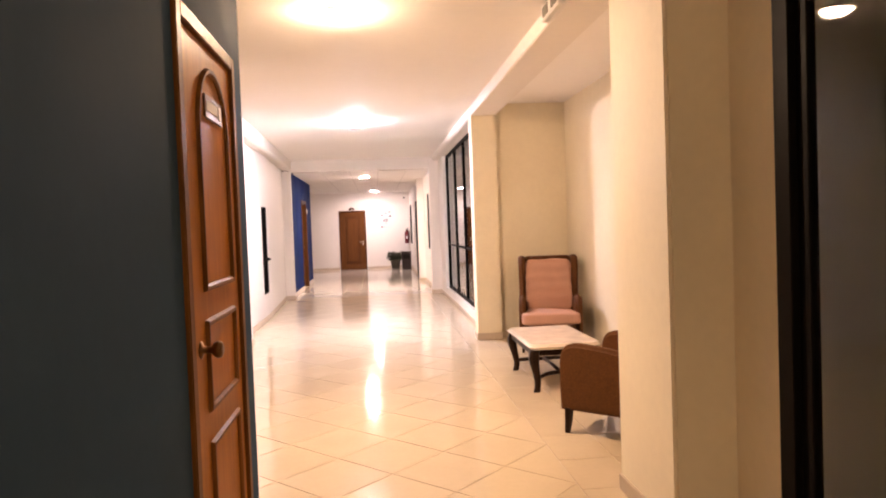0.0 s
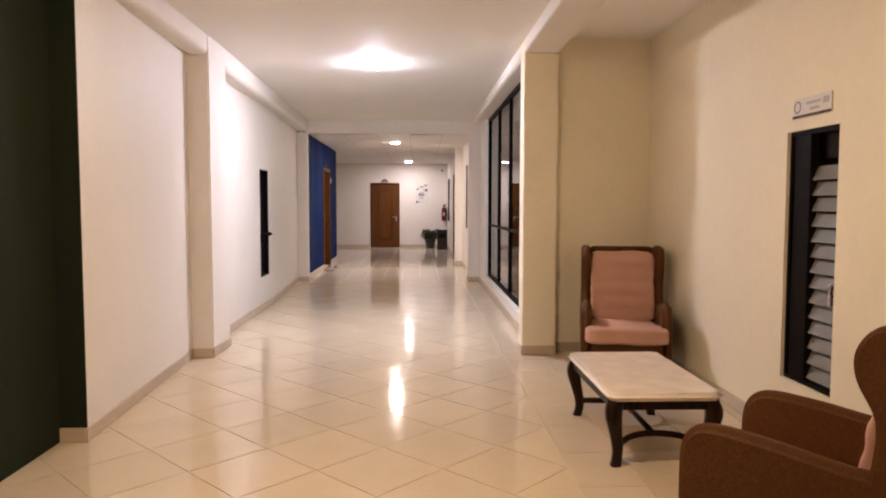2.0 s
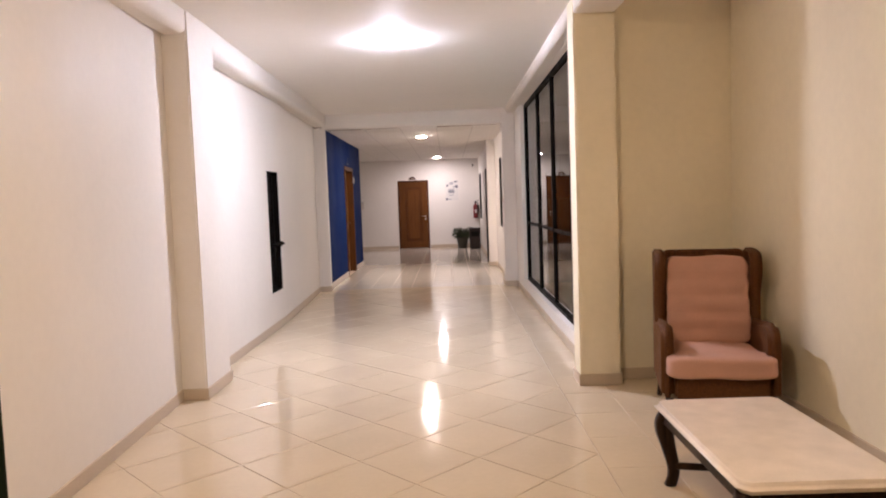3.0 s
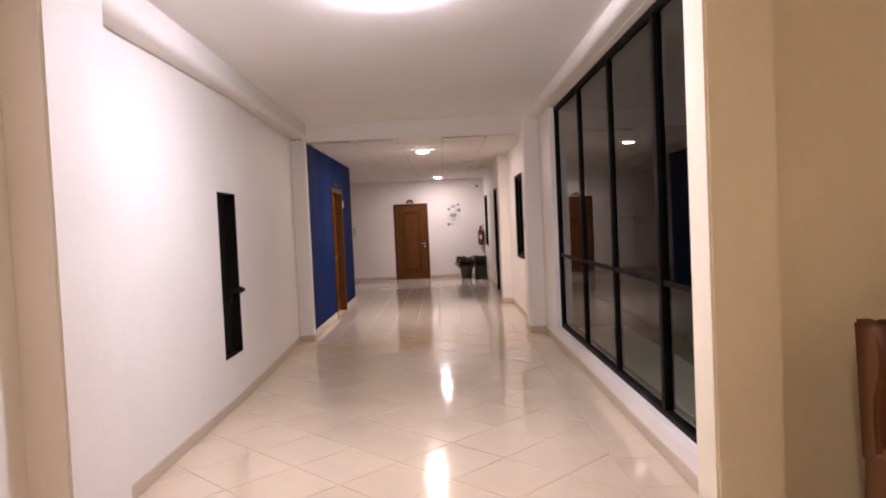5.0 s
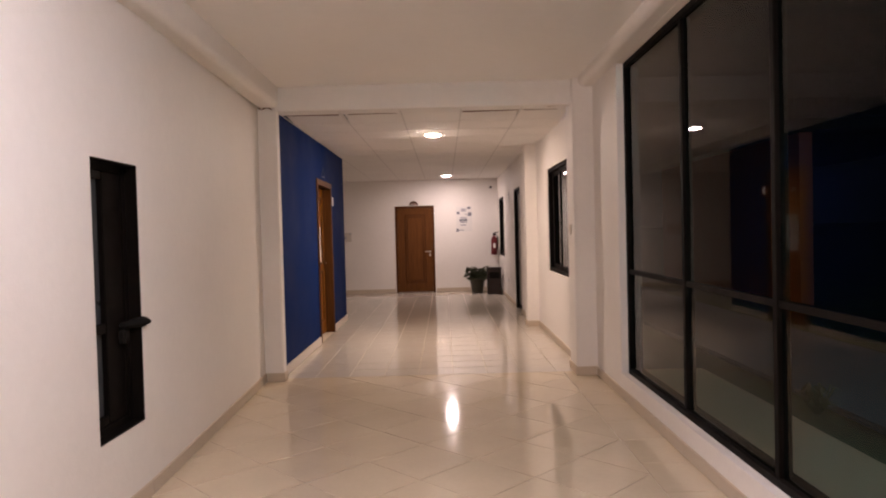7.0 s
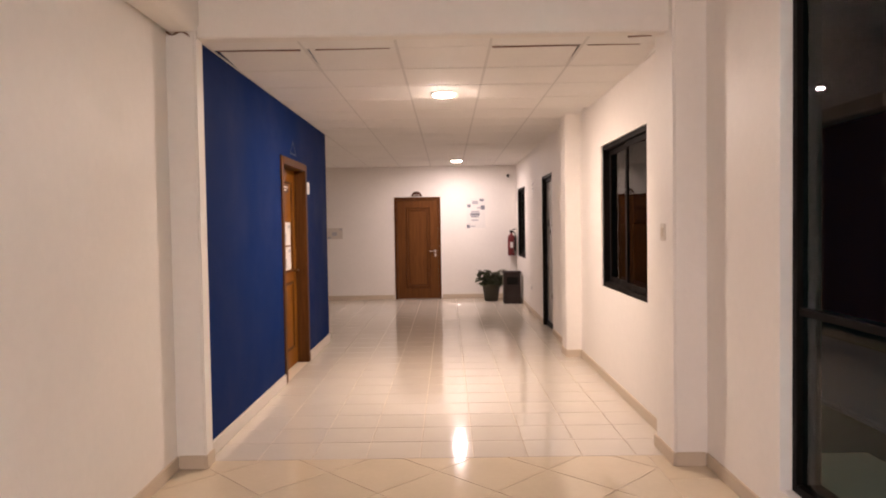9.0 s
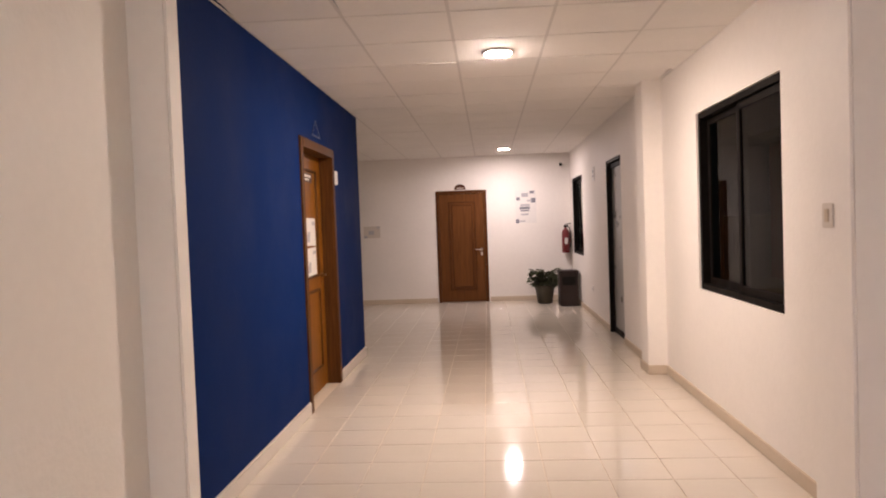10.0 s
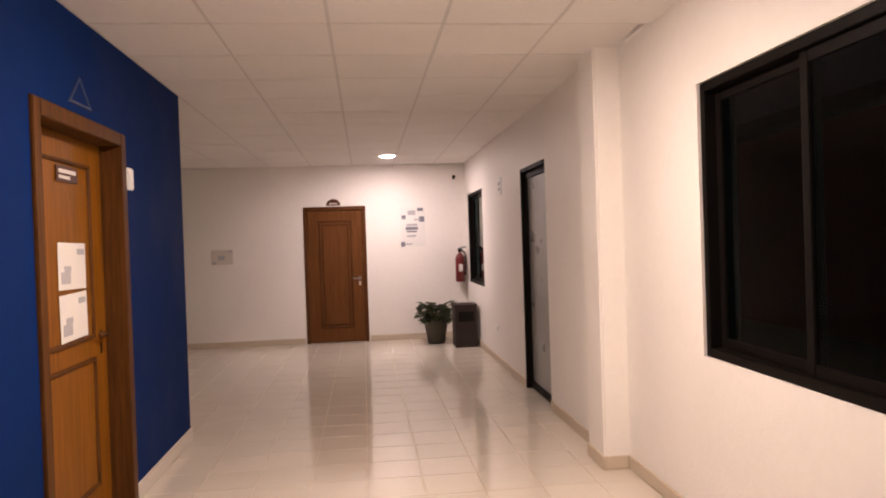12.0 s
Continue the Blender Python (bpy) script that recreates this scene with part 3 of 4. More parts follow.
door_b, leaf_b = panel_door("door_2", -1.44, 14.435, 90, 1.18, 2.185, DOORWOOD_2, BROWNMOULD,
                            [rect(0.24, 0.92, 1.02, 1.98), rect(0.24, 0.92, 0.20, 0.92)],
                            "closed orange-brown wooden door with notices taped on", 0.075, 0.11)
lever(leaf_b, 1.02, 0.11, 1.03, BRASS, -1)
plate("name_plate", leaf_b, 0.49, 0.75, 0.108, 1.86, 1.94, DARKMOULD, [(0.1, 0.9, 0.55, 0.8), (0.1, 0.62, 0.2, 0.4)], PAPER)
for z0, z1, tilt in ((1.31, 1.55, 1.0), (1.05, 1.29, -1.5)):
    n = part("notice", boxes((-0.17, 0.17, -0.003, 0.0, -0.12, 0.12)), PAPER, leaf_b, "sheet of printed white paper")
    n.matrix_basis = pose(0.65, 0.106, (z0 + z1) / 2, 0, tilt, 0)
    part("print", boxes((-0.14, -0.03, -0.0045, -0.003, -0.09, -0.03), (-0.10, -0.02, -0.0045, -0.003, -0.03, 0.0), (0.06, 0.15, -0.0045, -0.003, 0.06, 0.09)), GREYINK, n)

door_c, leaf_c = panel_door("door_3", -0.945, 22.1, 0, 0.93, 2.065, DARKDOOR, BROWNEDGE, [rect(0.22, 0.72, 0.22, 1.86), rect(0.27, 0.67, 0.27, 1.81)],
                            "closed dark brown wooden door with one tall panel", 0.05, 0.012)
lever(leaf_c, 0.82, 0.012, 0.97, STEEL, -1)

door_d = tagged(thing("door_4", 1.56, 18.165, 0, -90, "dark framed door with a tall frosted pane", "door"), kind="structure")
part("door_frame", boxes((0, 0.03, -0.036, 0.08, 0, 2.18), (0.905, 0.945, 0.0, 0.08, 0, 2.18), (0.03, 0.905, -0.034, 0.08, 2.14, 2.18), bevel=0.003), ALU, door_d)
lf = part("door_leaf", boxes((0.032, 0.065, 0.01, 0.05, 0.01, 2.138), (0.865, 0.902, 0.01, 0.05, 0.01, 2.138), (0.065, 0.865, 0.01, 0.05, 2.08, 2.138), (0.065, 0.865, 0.01, 0.05, 0.01, 0.08), bevel=0.003), ALU, door_d)
part("pane", boxes((0.065, 0.865, 0.026, 0.032, 0.08, 2.08)), FROST, lf)
part("bar", boxes((0.065, 0.865, 0.020, 0.038, 0.93, 0.945)), FROST, lf)

# glass door to the added dark side room
door_e = tagged(thing("door_5", 1.885, -0.30, 0, -90, "dark framed glass door to an added dark room", "door"), kind="structure")
part("door_frame", boxes((0, 0.10, -0.01, 0.09, 0, 2.35), (1.95, 2.05, -0.01, 0.09, 0, 2.35), (0.10, 1.95, -0.01, 0.09, 2.27, 2.35), bevel=0.003), ALU, door_e)
for a, b in ((0.10, 1.02), (1.03, 1.95)):
    lf = part("door_leaf", boxes((a, a + 0.07, 0.02, 0.06, 0.01, 2.27), (b - 0.07, b, 0.02, 0.06, 0.01, 2.27), (a + 0.07, b - 0.07, 0.02, 0.06, 2.20, 2.27), (a + 0.07, b - 0.07, 0.02, 0.06, 0.01, 0.09), bevel=0.003), ALU, door_e)
    part("pane", boxes((a + 0.07, b - 0.07, 0.036, 0.042, 0.09, 2.20)), CLEAR, lf)


def frame_x(name, parent, x0, x1, y0, y1, z0, z1, t, material):
    return part(name, boxes((x0, x1, y0, y0 + t, z0, z1), (x0, x1, y1 - t, y1, z0, z1), (x0, x1, y0 + t, y1 - t, z0, z0 + t), (x0, x1, y0 + t, y1 - t, z1 - t, z1), bevel=0.003), material, parent)


# tall corridor window
win = tagged(thing("window_1", 0, 0, 0, 0, "tall dark framed window onto the night", "window"), kind="structure")
ys = [6.30, 7.19, 8.44, 9.70, 11.10]
frame_x("window_frame", win, 1.758, 1.878, 6.30, 11.10, 0.20, 2.81, 0.045, ALU)
for y, w in ((7.19, 0.062), (8.44, 0.044), (9.70, 0.044)):
    part("mullion", boxes((1.762 if w < 0.06 else 1.756, 1.83, y - w / 2, y + w / 2, 0.245, 2.765), bevel=0.003), ALU, win)
for k in range(4):
    a = ys[k] + (0.045 if k == 0 else 0.022 if k > 1 else 0.031)
    b = ys[k + 1] - (0.045 if k == 3 else 0.022 if k > 0 else 0.031)
    part("transom", boxes((1.768, 1.82, a, b, 1.048, 1.082), bevel=0.003), ALU, win)
    part("pane", boxes((1.785, 1.791, a, b, 0.245, 1.048)), GLASS, win)
    part("pane", boxes((1.785, 1.791, a, b, 1.082, 2.765)), GLASS, win)
structure("window_sill", boxes((1.70, 1.757, 6.30, 11.10, 0.2005, 0.204)), PLASTER, "white window sill")

# slit window with a lever handle
slit = tagged(thing("window_2", 0, 0, 0, 0, "narrow dark slit window with a lever handle", "window"), kind="structure")
frame_x("window_frame", slit, -1.62, -1.53, 8.53, 9.05, 0.44, 1.85, 0.045, ALU)
part("reveal", boxes((-1.53, -1.464, 8.5305, 8.536, 0.44, 1.85), (-1.53, -1.464, 9.044, 9.0495, 0.44, 1.85), (-1.53, -1.464, 8.536, 9.044, 1.844, 1.8495), (-1.53, -1.464, 8.536, 9.044, 0.4405, 0.446)), ALU, slit)
sash = part("sash", boxes((-1.60, -1.54, 8.576, 8.61, 0.486, 1.804), (-1.60, -1.54, 8.80, 9.004, 0.486, 1.804), (-1.60, -1.54, 8.61, 8.80, 0.486, 0.53), (-1.60, -1.54, 8.61, 8.80, 1.76, 1.804), (-1.60, -1.54, 8.61, 8.80, 0.96, 1.01), bevel=0.004), ALU, slit)
part("pane", boxes((-1.575, -1.569, 8.61, 8.80, 1.01, 1.76)), SLIT_REFLECT, sash)
part("pane", boxes((-1.575, -1.569, 8.61, 8.80, 0.53, 0.96)), SLIT_REFLECT, sash)
part("handle", tube([(-1.545, 8.95, 0.975), (-1.49, 9.0, 0.985), (-1.45, 9.035, 0.99), (-1.435, 9.05, 0.99), (-1.415, 9.06, 0.985)], [0.015, 0.026, 0.030, 0.022, 0.006], 6), BLACK, sash, "black lever handle", True)
part("latch", boxes((-1.545, -1.50, 8.92, 8.98, 0.88, 0.96), bevel=0.010), BLACK, sash)

# window on the square-tiled stretch
win3 = tagged(thing("window_3", 0, 0, 0, 0, "dark sliding window reflecting the hall", "window"), kind="structure")
frame_x("window_frame", win3, 1.625, 1.788, 13.0, 14.56, 0.885, 2.225, 0.045, ALU)
for a, b, x in ((13.045, 13.80, 1.65), (13.75, 14.515, 1.68)):
    s = frame_x("sash", win3, x, x + 0.028, a, b, 0.93, 2.18, 0.05, ALU)
    part("pane", boxes((x + 0.011, x + 0.017, a + 0.05, b - 0.05, 0.98, 2.13)), GLASS_DARK, s)

win4 = tagged(thing("window_4", 0, 0, 0, 0, "dark framed window near the end wall", "window"), kind="structure")
frame_x("window_frame", win4, 1.54, 1.64, 20.50, 21.85, 0.86, 2.18, 0.045, ALU)
for a, b, x in ((20.545, 21.2, 1.575), (21.15, 21.805, 1.605)):
    s = frame_x("sash", win4, x, x + 0.028, a, b, 0.905, 2.135, 0.045, ALU)
    part("pane", boxes((x + 0.011, x + 0.017, a + 0.045, b - 0.045, 0.95, 2.09)), GLASS, s)

# louvre window in the alcove
lou = tagged(thing("window_5", 0, 0, 0, 0, "narrow louvre window with pale slats and a dark sash", "window"), kind="structure")
frame_x("window_frame", lou, 2.80, 2.90, 2.92, 3.44, 0.37, 1.83, 0.025, ALU)
part("mullion", boxes((2.812, 2.88, 3.24, 3.415, 0.395, 1.805), bevel=0.003), ALU, lou)
part("lever", boxes((2.785, 2.80, 2.955, 2.985, 0.86, 0.98), bevel=0.004), STEEL, lou, "metal louvre lever")
for k in range(14):
    s = part("slat", boxes((-0.043, 0.043, 2.945, 3.24, -0.003, 0.003)), SLAT, lou)
    s.matrix_basis = pose(2.846, 0, 0.445 + k * 0.0875, 0, -66, 0)
part("pane", boxes((2.86, 2.866, 2.945, 3.24, 1.66, 1.805)), GLASS, lou)

# ---------------------------------------------------------------- lamps


def dome_lamp(x, y, z, glowing, label, r=0.12):
    l = thing("ceiling_lamp", x, y, z, 0, label, "lamp", "ceiling lamps")
    part("rim", lathe([(r + 0.004, 0.0), (r + 0.004, -0.008), (r, -0.012), (r - 0.010, -0.012), (r - 0.010, 0.0)], 36), PLASTIC, l, "", True)
    part("diffuser", lathe([((r - 0.011) * math.cos(a * math.pi / 20), -0.010 - 0.050 * math.sin(a * math.pi / 20)) for a in range(11)], 32), glowing, l, "glowing round diffuser", True)


def downlight(x, y, z, glowing, label, r=0.10, bowl=0.017):
    l = thing("downlight", x, y, z, 0, label, "lamp", "ceiling downlights")
    part("rim", lathe([(r + 0.018, 0.0), (r + 0.018, -0.006), (r + 0.004, -0.012), (r - 0.004, -0.012), (r - 0.006, 0.0)], 32), PLASTIC, l, "", True)
    part("diffuser", lathe([((r - 0.007) * math.cos(a * math.pi / 16), -0.010 - bowl * math.sin(a * math.pi / 16)) for a in range(9)], 28), glowing, l, "glowing domed diffuser", True)


dome_lamp(0.14, 1.95, CEIL_1, LAMP_WARM, "lit warm round ceiling lamp on plaster")
dome_lamp(0.13, 6.95, CEIL_1, LAMP_COOL, "lit white round ceiling lamp on plaster")
downlight(0.115, 14.2, CEIL_2, LAMP_HALL, "lit round downlight in a panel ceiling")
downlight(0.31, 20.95, CEIL_2, LAMP_END, "lit round downlight near the end wall", bowl=0.006)
# out of view, added so that light reaches the near walls and door
dome_lamp(0.85, -4.3, CEIL_1, FILL_BACK, "added unseen warm ceiling lamp behind the start")
# unseen lamp added to light the ground outside, its fixture and place invented
yl = thing("yard_fill", 5.7, 5.75, 1.35, 0, "added unseen cool lamp lighting the ground outside", "lamp")
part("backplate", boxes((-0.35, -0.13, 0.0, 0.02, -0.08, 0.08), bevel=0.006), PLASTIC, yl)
part("lens", boxes((-0.33, -0.15, 0.02, 0.07, -0.06, 0.06), bevel=0.02), FILL_YARD, yl, "glowing lens")

em = thing("emergency_light", 1.56, 1.62, 2.83, 90, "cream emergency light box on a beam", "emergency light")
part("housing", boxes((-0.22, 0.22, 0.0, 0.05, -0.045, 0.055), bevel=0.008), PLASTIC, em)
for a in (-0.12, 0.10):
    part("lens", boxes((a - 0.07, a + 0.07, 0.05, 0.056, -0.03, 0.04), bevel=0.004), SLAT, em)

# ---------------------------------------------------------------- lounge furniture


def smooth_path(ctrl, n=8):
    """A Catmull-Rom run through control points."""
    out = []
    p = [ctrl[0]] + list(ctrl) + [ctrl[-1]]
    for i in range(1, len(p) - 2):
        for k in range(n):
            t = k / n
            out.append(tuple(0.5 * (2 * b + (c - a) * t + (2 * a - 5 * b + 4 * c - d) * t * t + (3 * b - a - 3 * c + d) * t ** 3) for a, b, c, d in zip(p[i - 1], p[i], p[i + 1], p[i + 2])))
    out.append(tuple(ctrl[-1]))
    return out


def wing_chair(x, y, rz, label, fore=-0.34, overhang=0.0):
    """A woven wing chair, 0.70 wide, facing local -y."""
    c = thing("wing_chair", x, y, 0, rz, label, "armchair", "lounge chairs")
    arm = smooth_path([(fore, 0.16), (fore - 0.005, 0.40), (fore + 0.01, 0.55), (fore + 0.09, 0.615), (-0.06, 0.61), (0.10, 0.59), (0.22, 0.575)], 5) + [(0.40, 0.57), (0.42, 0.16)]
    wing = smooth_path([(0.25, 0.48), (0.275, 0.60), (0.28, 0.74), (0.225, 0.86), (0.22, 0.95), (0.27, 1.025), (0.36, 1.04)], 5) + [(0.49, 1.04), (0.43, 0.48)]
    for s in (-1, 1):
        a = part("arm", prism(arm, "x", s * 0.272, s * 0.350, 0.026), RATTAN, c, "woven arm panel", True)
        w = part("wing", prism(wing, "x", s * 0.268, s * 0.345, 0.020), RATTAN, c, "woven wing panel", True)
        w.matrix_basis = pose(0, 0, 0, 0, 0, 0)
        for yy in (-0.29, 0.37):
            part("leg", tube([(s * 0.305, yy, 0.17), (s * 0.308, yy - 0.005, 0.08), (s * 0.315, yy + (-0.012 if yy < 0 else 0.02), 0)], [0.032, 0.026, 0.019], 4), EBONY, c, "dark wooden leg")
    back = [(-0.29, 0.20), (0.29, 0.20)] + [(0.29 - 0.06 + 0.06 * math.cos(k * math.pi / 12), 0.97 + 0.07 * math.sin(k * math.pi / 12)) for k in range(7)] + [(-0.23 - 0.06 * math.sin(k * math.pi / 12), 0.97 + 0.07 * math.cos(k * math.pi / 12)) for k in range(7)]
    b = part("backrest", prism(back, "y", 0.0, 0.055, 0.015), CHAIRWOOD, c, "wooden backrest frame", True)
    b.matrix_basis = pose(0, 0.385, 0.0, -5, 0, 0)
    part("seat_base", boxes((-0.271, 0.271, -0.31, 0.40, 0.17, 0.32), bevel=0.012), RATTAN, c)
    q = part("back_cushion", pad(0.535, 0.14, 0.60, 11, 0.009, 5, 2, 40), PINK, c, "creased salmon back cushion", True)
    q.matrix_basis = pose(0, 0.315, 0.70, -7, 0, 0)
    cushion = pad(0.535, 0.68 + overhang, 0.14, 7, 0.003, 2, 0, 30, 9)
    for v in cushion.verts:
        if overhang and v.co.y < -0.5 * overhang - 0.10:
            v.co.x *= 1.22
    q = part("seat_cushion", cushion, PINK, c, "salmon seat cushion", True)
    q.matrix_basis = pose(0, -0.04 - overhang / 2, 0.365 if overhang else 0.325, -2, 0, 0)
    return c


wing_chair(2.288, 5.023, -12, "woven brown wing chair with salmon cushions in a corner", -0.27, 0.01)
wing_chair(2.03, 1.81, -135, "woven brown wing chair facing the corridor")

tab = thing("coffee_table", 1.90, 3.44, 0, 0, "low coffee table with marble top on dark carved legs", "coffee table")
top = []
for sx, sy, order in ((-1, -1, 0), (1, -1, 1), (1, 1, 0), (-1, 1, 1)):
    c1, c2 = (sx * 0.315, sy * 0.497), (sx * 0.275, sy * 0.54)
    top += [c1, c2] if order == 0 else [c2, c1]
part("tabletop", prism(top, "z", 0.365, 0.412, 0.0225), STONE, tab, "cream marble top with rounded edge", True)
part("apron", boxes((-0.26, 0.26, -0.495, -0.465, 0.312, 0.365), (-0.26, 0.26, 0.465, 0.495, 0.312, 0.365), (-0.285, -0.255, -0.464, 0.464, 0.312, 0.365), (0.255, 0.285, -0.464, 0.464, 0.312, 0.365), bevel=0.004), EBONY, tab)


def cabriole(sx, sy):
    """A curved leg in level eight-sided sections, knee outward, foot slightly out."""
    bm = bmesh.new()
    rows = []
    for u, r, z in smooth_path([(0.0, 0.040, 0.364), (0.012, 0.045, 0.315), (0.012, 0.043, 0.26), (-0.004, 0.035, 0.18), (-0.020, 0.030, 0.10), (-0.019, 0.027, 0.05), (-0.008, 0.029, 0.0)], 3):
        k = [(0.92, 0.55), (0.55, 0.92), (-0.55, 0.92), (-0.92, 0.55), (-0.92, -0.55), (-0.55, -0.92), (0.55, -0.92), (0.92, -0.55)]
        rows.append([bm.verts.new((sx * (0.258 + u) + a * r, sy * (0.470 + u) + b * r, z)) for a, b in k])
    for a, b in zip(rows, rows[1:]):
        for i in range(8):
            bm.faces.new((a[i], a[(i + 1) % 8], b[(i + 1) % 8], b[i]))
    bm.faces.new(rows[0])
    bm.faces.new(rows[-1])
    bmesh.ops.recalc_face_normals(bm, faces=bm.faces[:])
    return bm


for sx in (-1, 1):
    for sy in (-1, 1):
        part("leg", cabriole(sx, sy), EBONY, tab, "curved cabriole leg", True)
for sy in (-1, 1):
    pts = smooth_path([(-0.25, sy * 0.455, 0.10), (-0.14, sy * 0.36, 0.125), (0.0, sy * 0.32, 0.13), (0.14, sy * 0.36, 0.125), (0.25, sy * 0.455, 0.10)], 5)
    part("stretcher", tube(pts, 0.017, 6, 1.1), EBONY, tab, "bowed stretcher", True)
part("stretcher", tube([(0, -0.32, 0.13), (0, 0, 0.14), (0, 0.32, 0.13)], 0.017, 6), EBONY, tab, "", True)

# ---------------------------------------------------------------- signs and small things
al = thing("wall_sign", 2.78, 3.18, 1.97, -90, "small white no smoking sign with dark border strip", "sign")
plate("board", al, -0.19, 0.19, 0.0, -0.07, 0.04, PAPER, [(0.36, 0.74, 0.60, 0.74), (0.46, 0.70, 0.30, 0.42), (0.80, 0.95, 0.5, 0.8)], GREYINK)
part("strip", boxes((-0.19, 0.19, -0.0115, -0.008, -0.07, -0.056)), DARKMOULD, al)
rg = part("no_smoking_ring", ring([(-0.145 + 0.036 * math.cos(k * math.pi / 10), -0.008 + 0.036 * math.sin(k * math.pi / 10)) for k in range(20)], 0.009, 0.002), INK, al)
rg.location = (0, -0.008, 0)

sw = thing("wall_switch", -1.44, 15.67, 1.93, 90, "white plastic call unit on a blue wall", "switch")
part("body", boxes((-0.05, 0.05, -0.022, 0.0, -0.065, 0.065), bevel=0.006), PLASTIC, sw)
part("button", boxes((-0.025, 0.025, -0.026, -0.022, -0.03, 0.03), bevel=0.002), PLASTIC, sw)
em2 = thing("door_emblem", -1.44, 14.99, 2.235, 90, "faint triangular emblem above a door", "emblem")
part("outline", ring([(-0.15, 0.0), (0.15, 0.0), (0.0, 0.15)], 0.016, 0.006), mat("emblem_grey", (0.020, 0.032, 0.085), 0.5, 0, 8, 0.1), em2)

ds = thing("door_sign", -0.49, 22.1, 2.085, 0, "small dark half-round sign above a door", "sign")
part("board", prism([(0.11 * math.cos(k * math.pi / 10), 0.10 * math.sin(k * math.pi / 10)) for k in range(11)], "y", -0.012, 0.0, 0.002), DARKMOULD, ds)
part("print", boxes((-0.06, 0.06, -0.014, -0.012, 0.02, 0.035)), STONE, ds)

ps = thing("wall_poster", 0.71, 22.1, 1.725, 0, "white printed poster with dark corner blocks on a wall", "poster")
plate("sheet", ps, -0.19, 0.19, 0.0, -0.30, 0.30, PAPER, [(0.05, 0.22, 0.70, 0.80), (0.0, 0.16, 0.0, 0.12), (0.75, 0.97, 0.62, 0.76), (0.70, 0.92, 0.90, 0.98), (0.20, 0.70, 0.42, 0.50), (0.24, 0.66, 0.36, 0.40)], INK)
plate("grey_print", ps, -0.19, 0.19, -0.0005, -0.30, 0.30, PAPER, [(0.30, 0.62, 0.80, 0.92), (0.24, 0.68, 0.52, 0.58), (0.25, 0.62, 0.24, 0.29), (0.18, 0.45, 0.04, 0.08), (0.55, 0.8, 0.66, 0.70)], GREYINK)
pl = thing("wall_notice", -2.16, 22.1, 1.355, 0, "small white printed notice on a wall", "notice")
plate("sheet", pl, -0.155, 0.155, 0.0, -0.11, 0.11, PLINTH, [(0.02, 0.22, 0.02, 0.2), (0.8, 0.98, 0.82, 0.96), (0.30, 0.62, 0.30, 0.62)], GREYINK)
pw = thing("wall_plate", 1.53, 19.25, 2.10, -90, "small pale plate on a white wall", "sign")
plate("board", pw, -0.10, 0.10, 0.0, -0.10, 0.10, PLASTIC, [(0.2, 0.8, 0.55, 0.75), (0.2, 0.8, 0.25, 0.4)], GREYINK)
so = thing("wall_socket", 1.53, 19.6, 0.42, -90, "white plastic wall socket plate low down", "socket")
part("plate", boxes((-0.06, 0.06, -0.01, 0.0, -0.04, 0.04), bevel=0.003), PLASTIC, so)
part("slot", boxes((-0.03, -0.01, -0.012, -0.01, -0.01, 0.01), (0.01, 0.03, -0.012, -0.01, -0.01, 0.01)), GREYINK, so)

fe = thing("fire_extinguisher", 1.41, 22.0, 0.86, 90, "red fire extinguisher hung on the wall", "extinguisher")
part("cylinder", lathe([(0.06, 0.0), (0.072, 0.015), (0.072, 0.36), (0.055, 0.41), (0.022, 0.44), (0.022, 0.46)], 20), RED, fe, "red cylinder", True)
part("valve", boxes((-0.02, 0.02, -0.05, 0.03, 0.46, 0.50), bevel=0.005), BLACK, fe)
part("lever", tube([(0, 0.02, 0.50), (0, -0.04, 0.525), (0, -0.10, 0.53)], 0.009), BLACK, fe, "", True)
part("hose", tube(smooth_path([(-0.02, -0.03, 0.48), (-0.07, -0.07, 0.43), (-0.075, -0.075, 0.25), (-0.06, -0.07, 0.10)], 5), 0.012), BLACK, fe, "", True)
part("bracket", boxes((0.03, 0.10, -0.02, 0.02, 0.30, 0.33)), STEEL, fe)
part("label", boxes((-0.075, -0.0725, -0.03, 0.03, 0.16, 0.27)), PAPER, fe)

bn = thing("waste_bin", 1.33, 21.13, 0, 0, "dark brown square waste bin on the floor", "bin")
part("body", boxes((-0.155, 0.155, -0.17, 0.17, 0.0, 0.56), bevel=0.008), BINMAT, bn)
part("rim", boxes((-0.165, 0.165, -0.18, 0.18, 0.56, 0.60), bevel=0.006), BINMAT, bn)
part("flap", boxes((-0.11, 0.11, -0.178, -0.17, 0.36, 0.50), bevel=0.003), BLACK, bn)

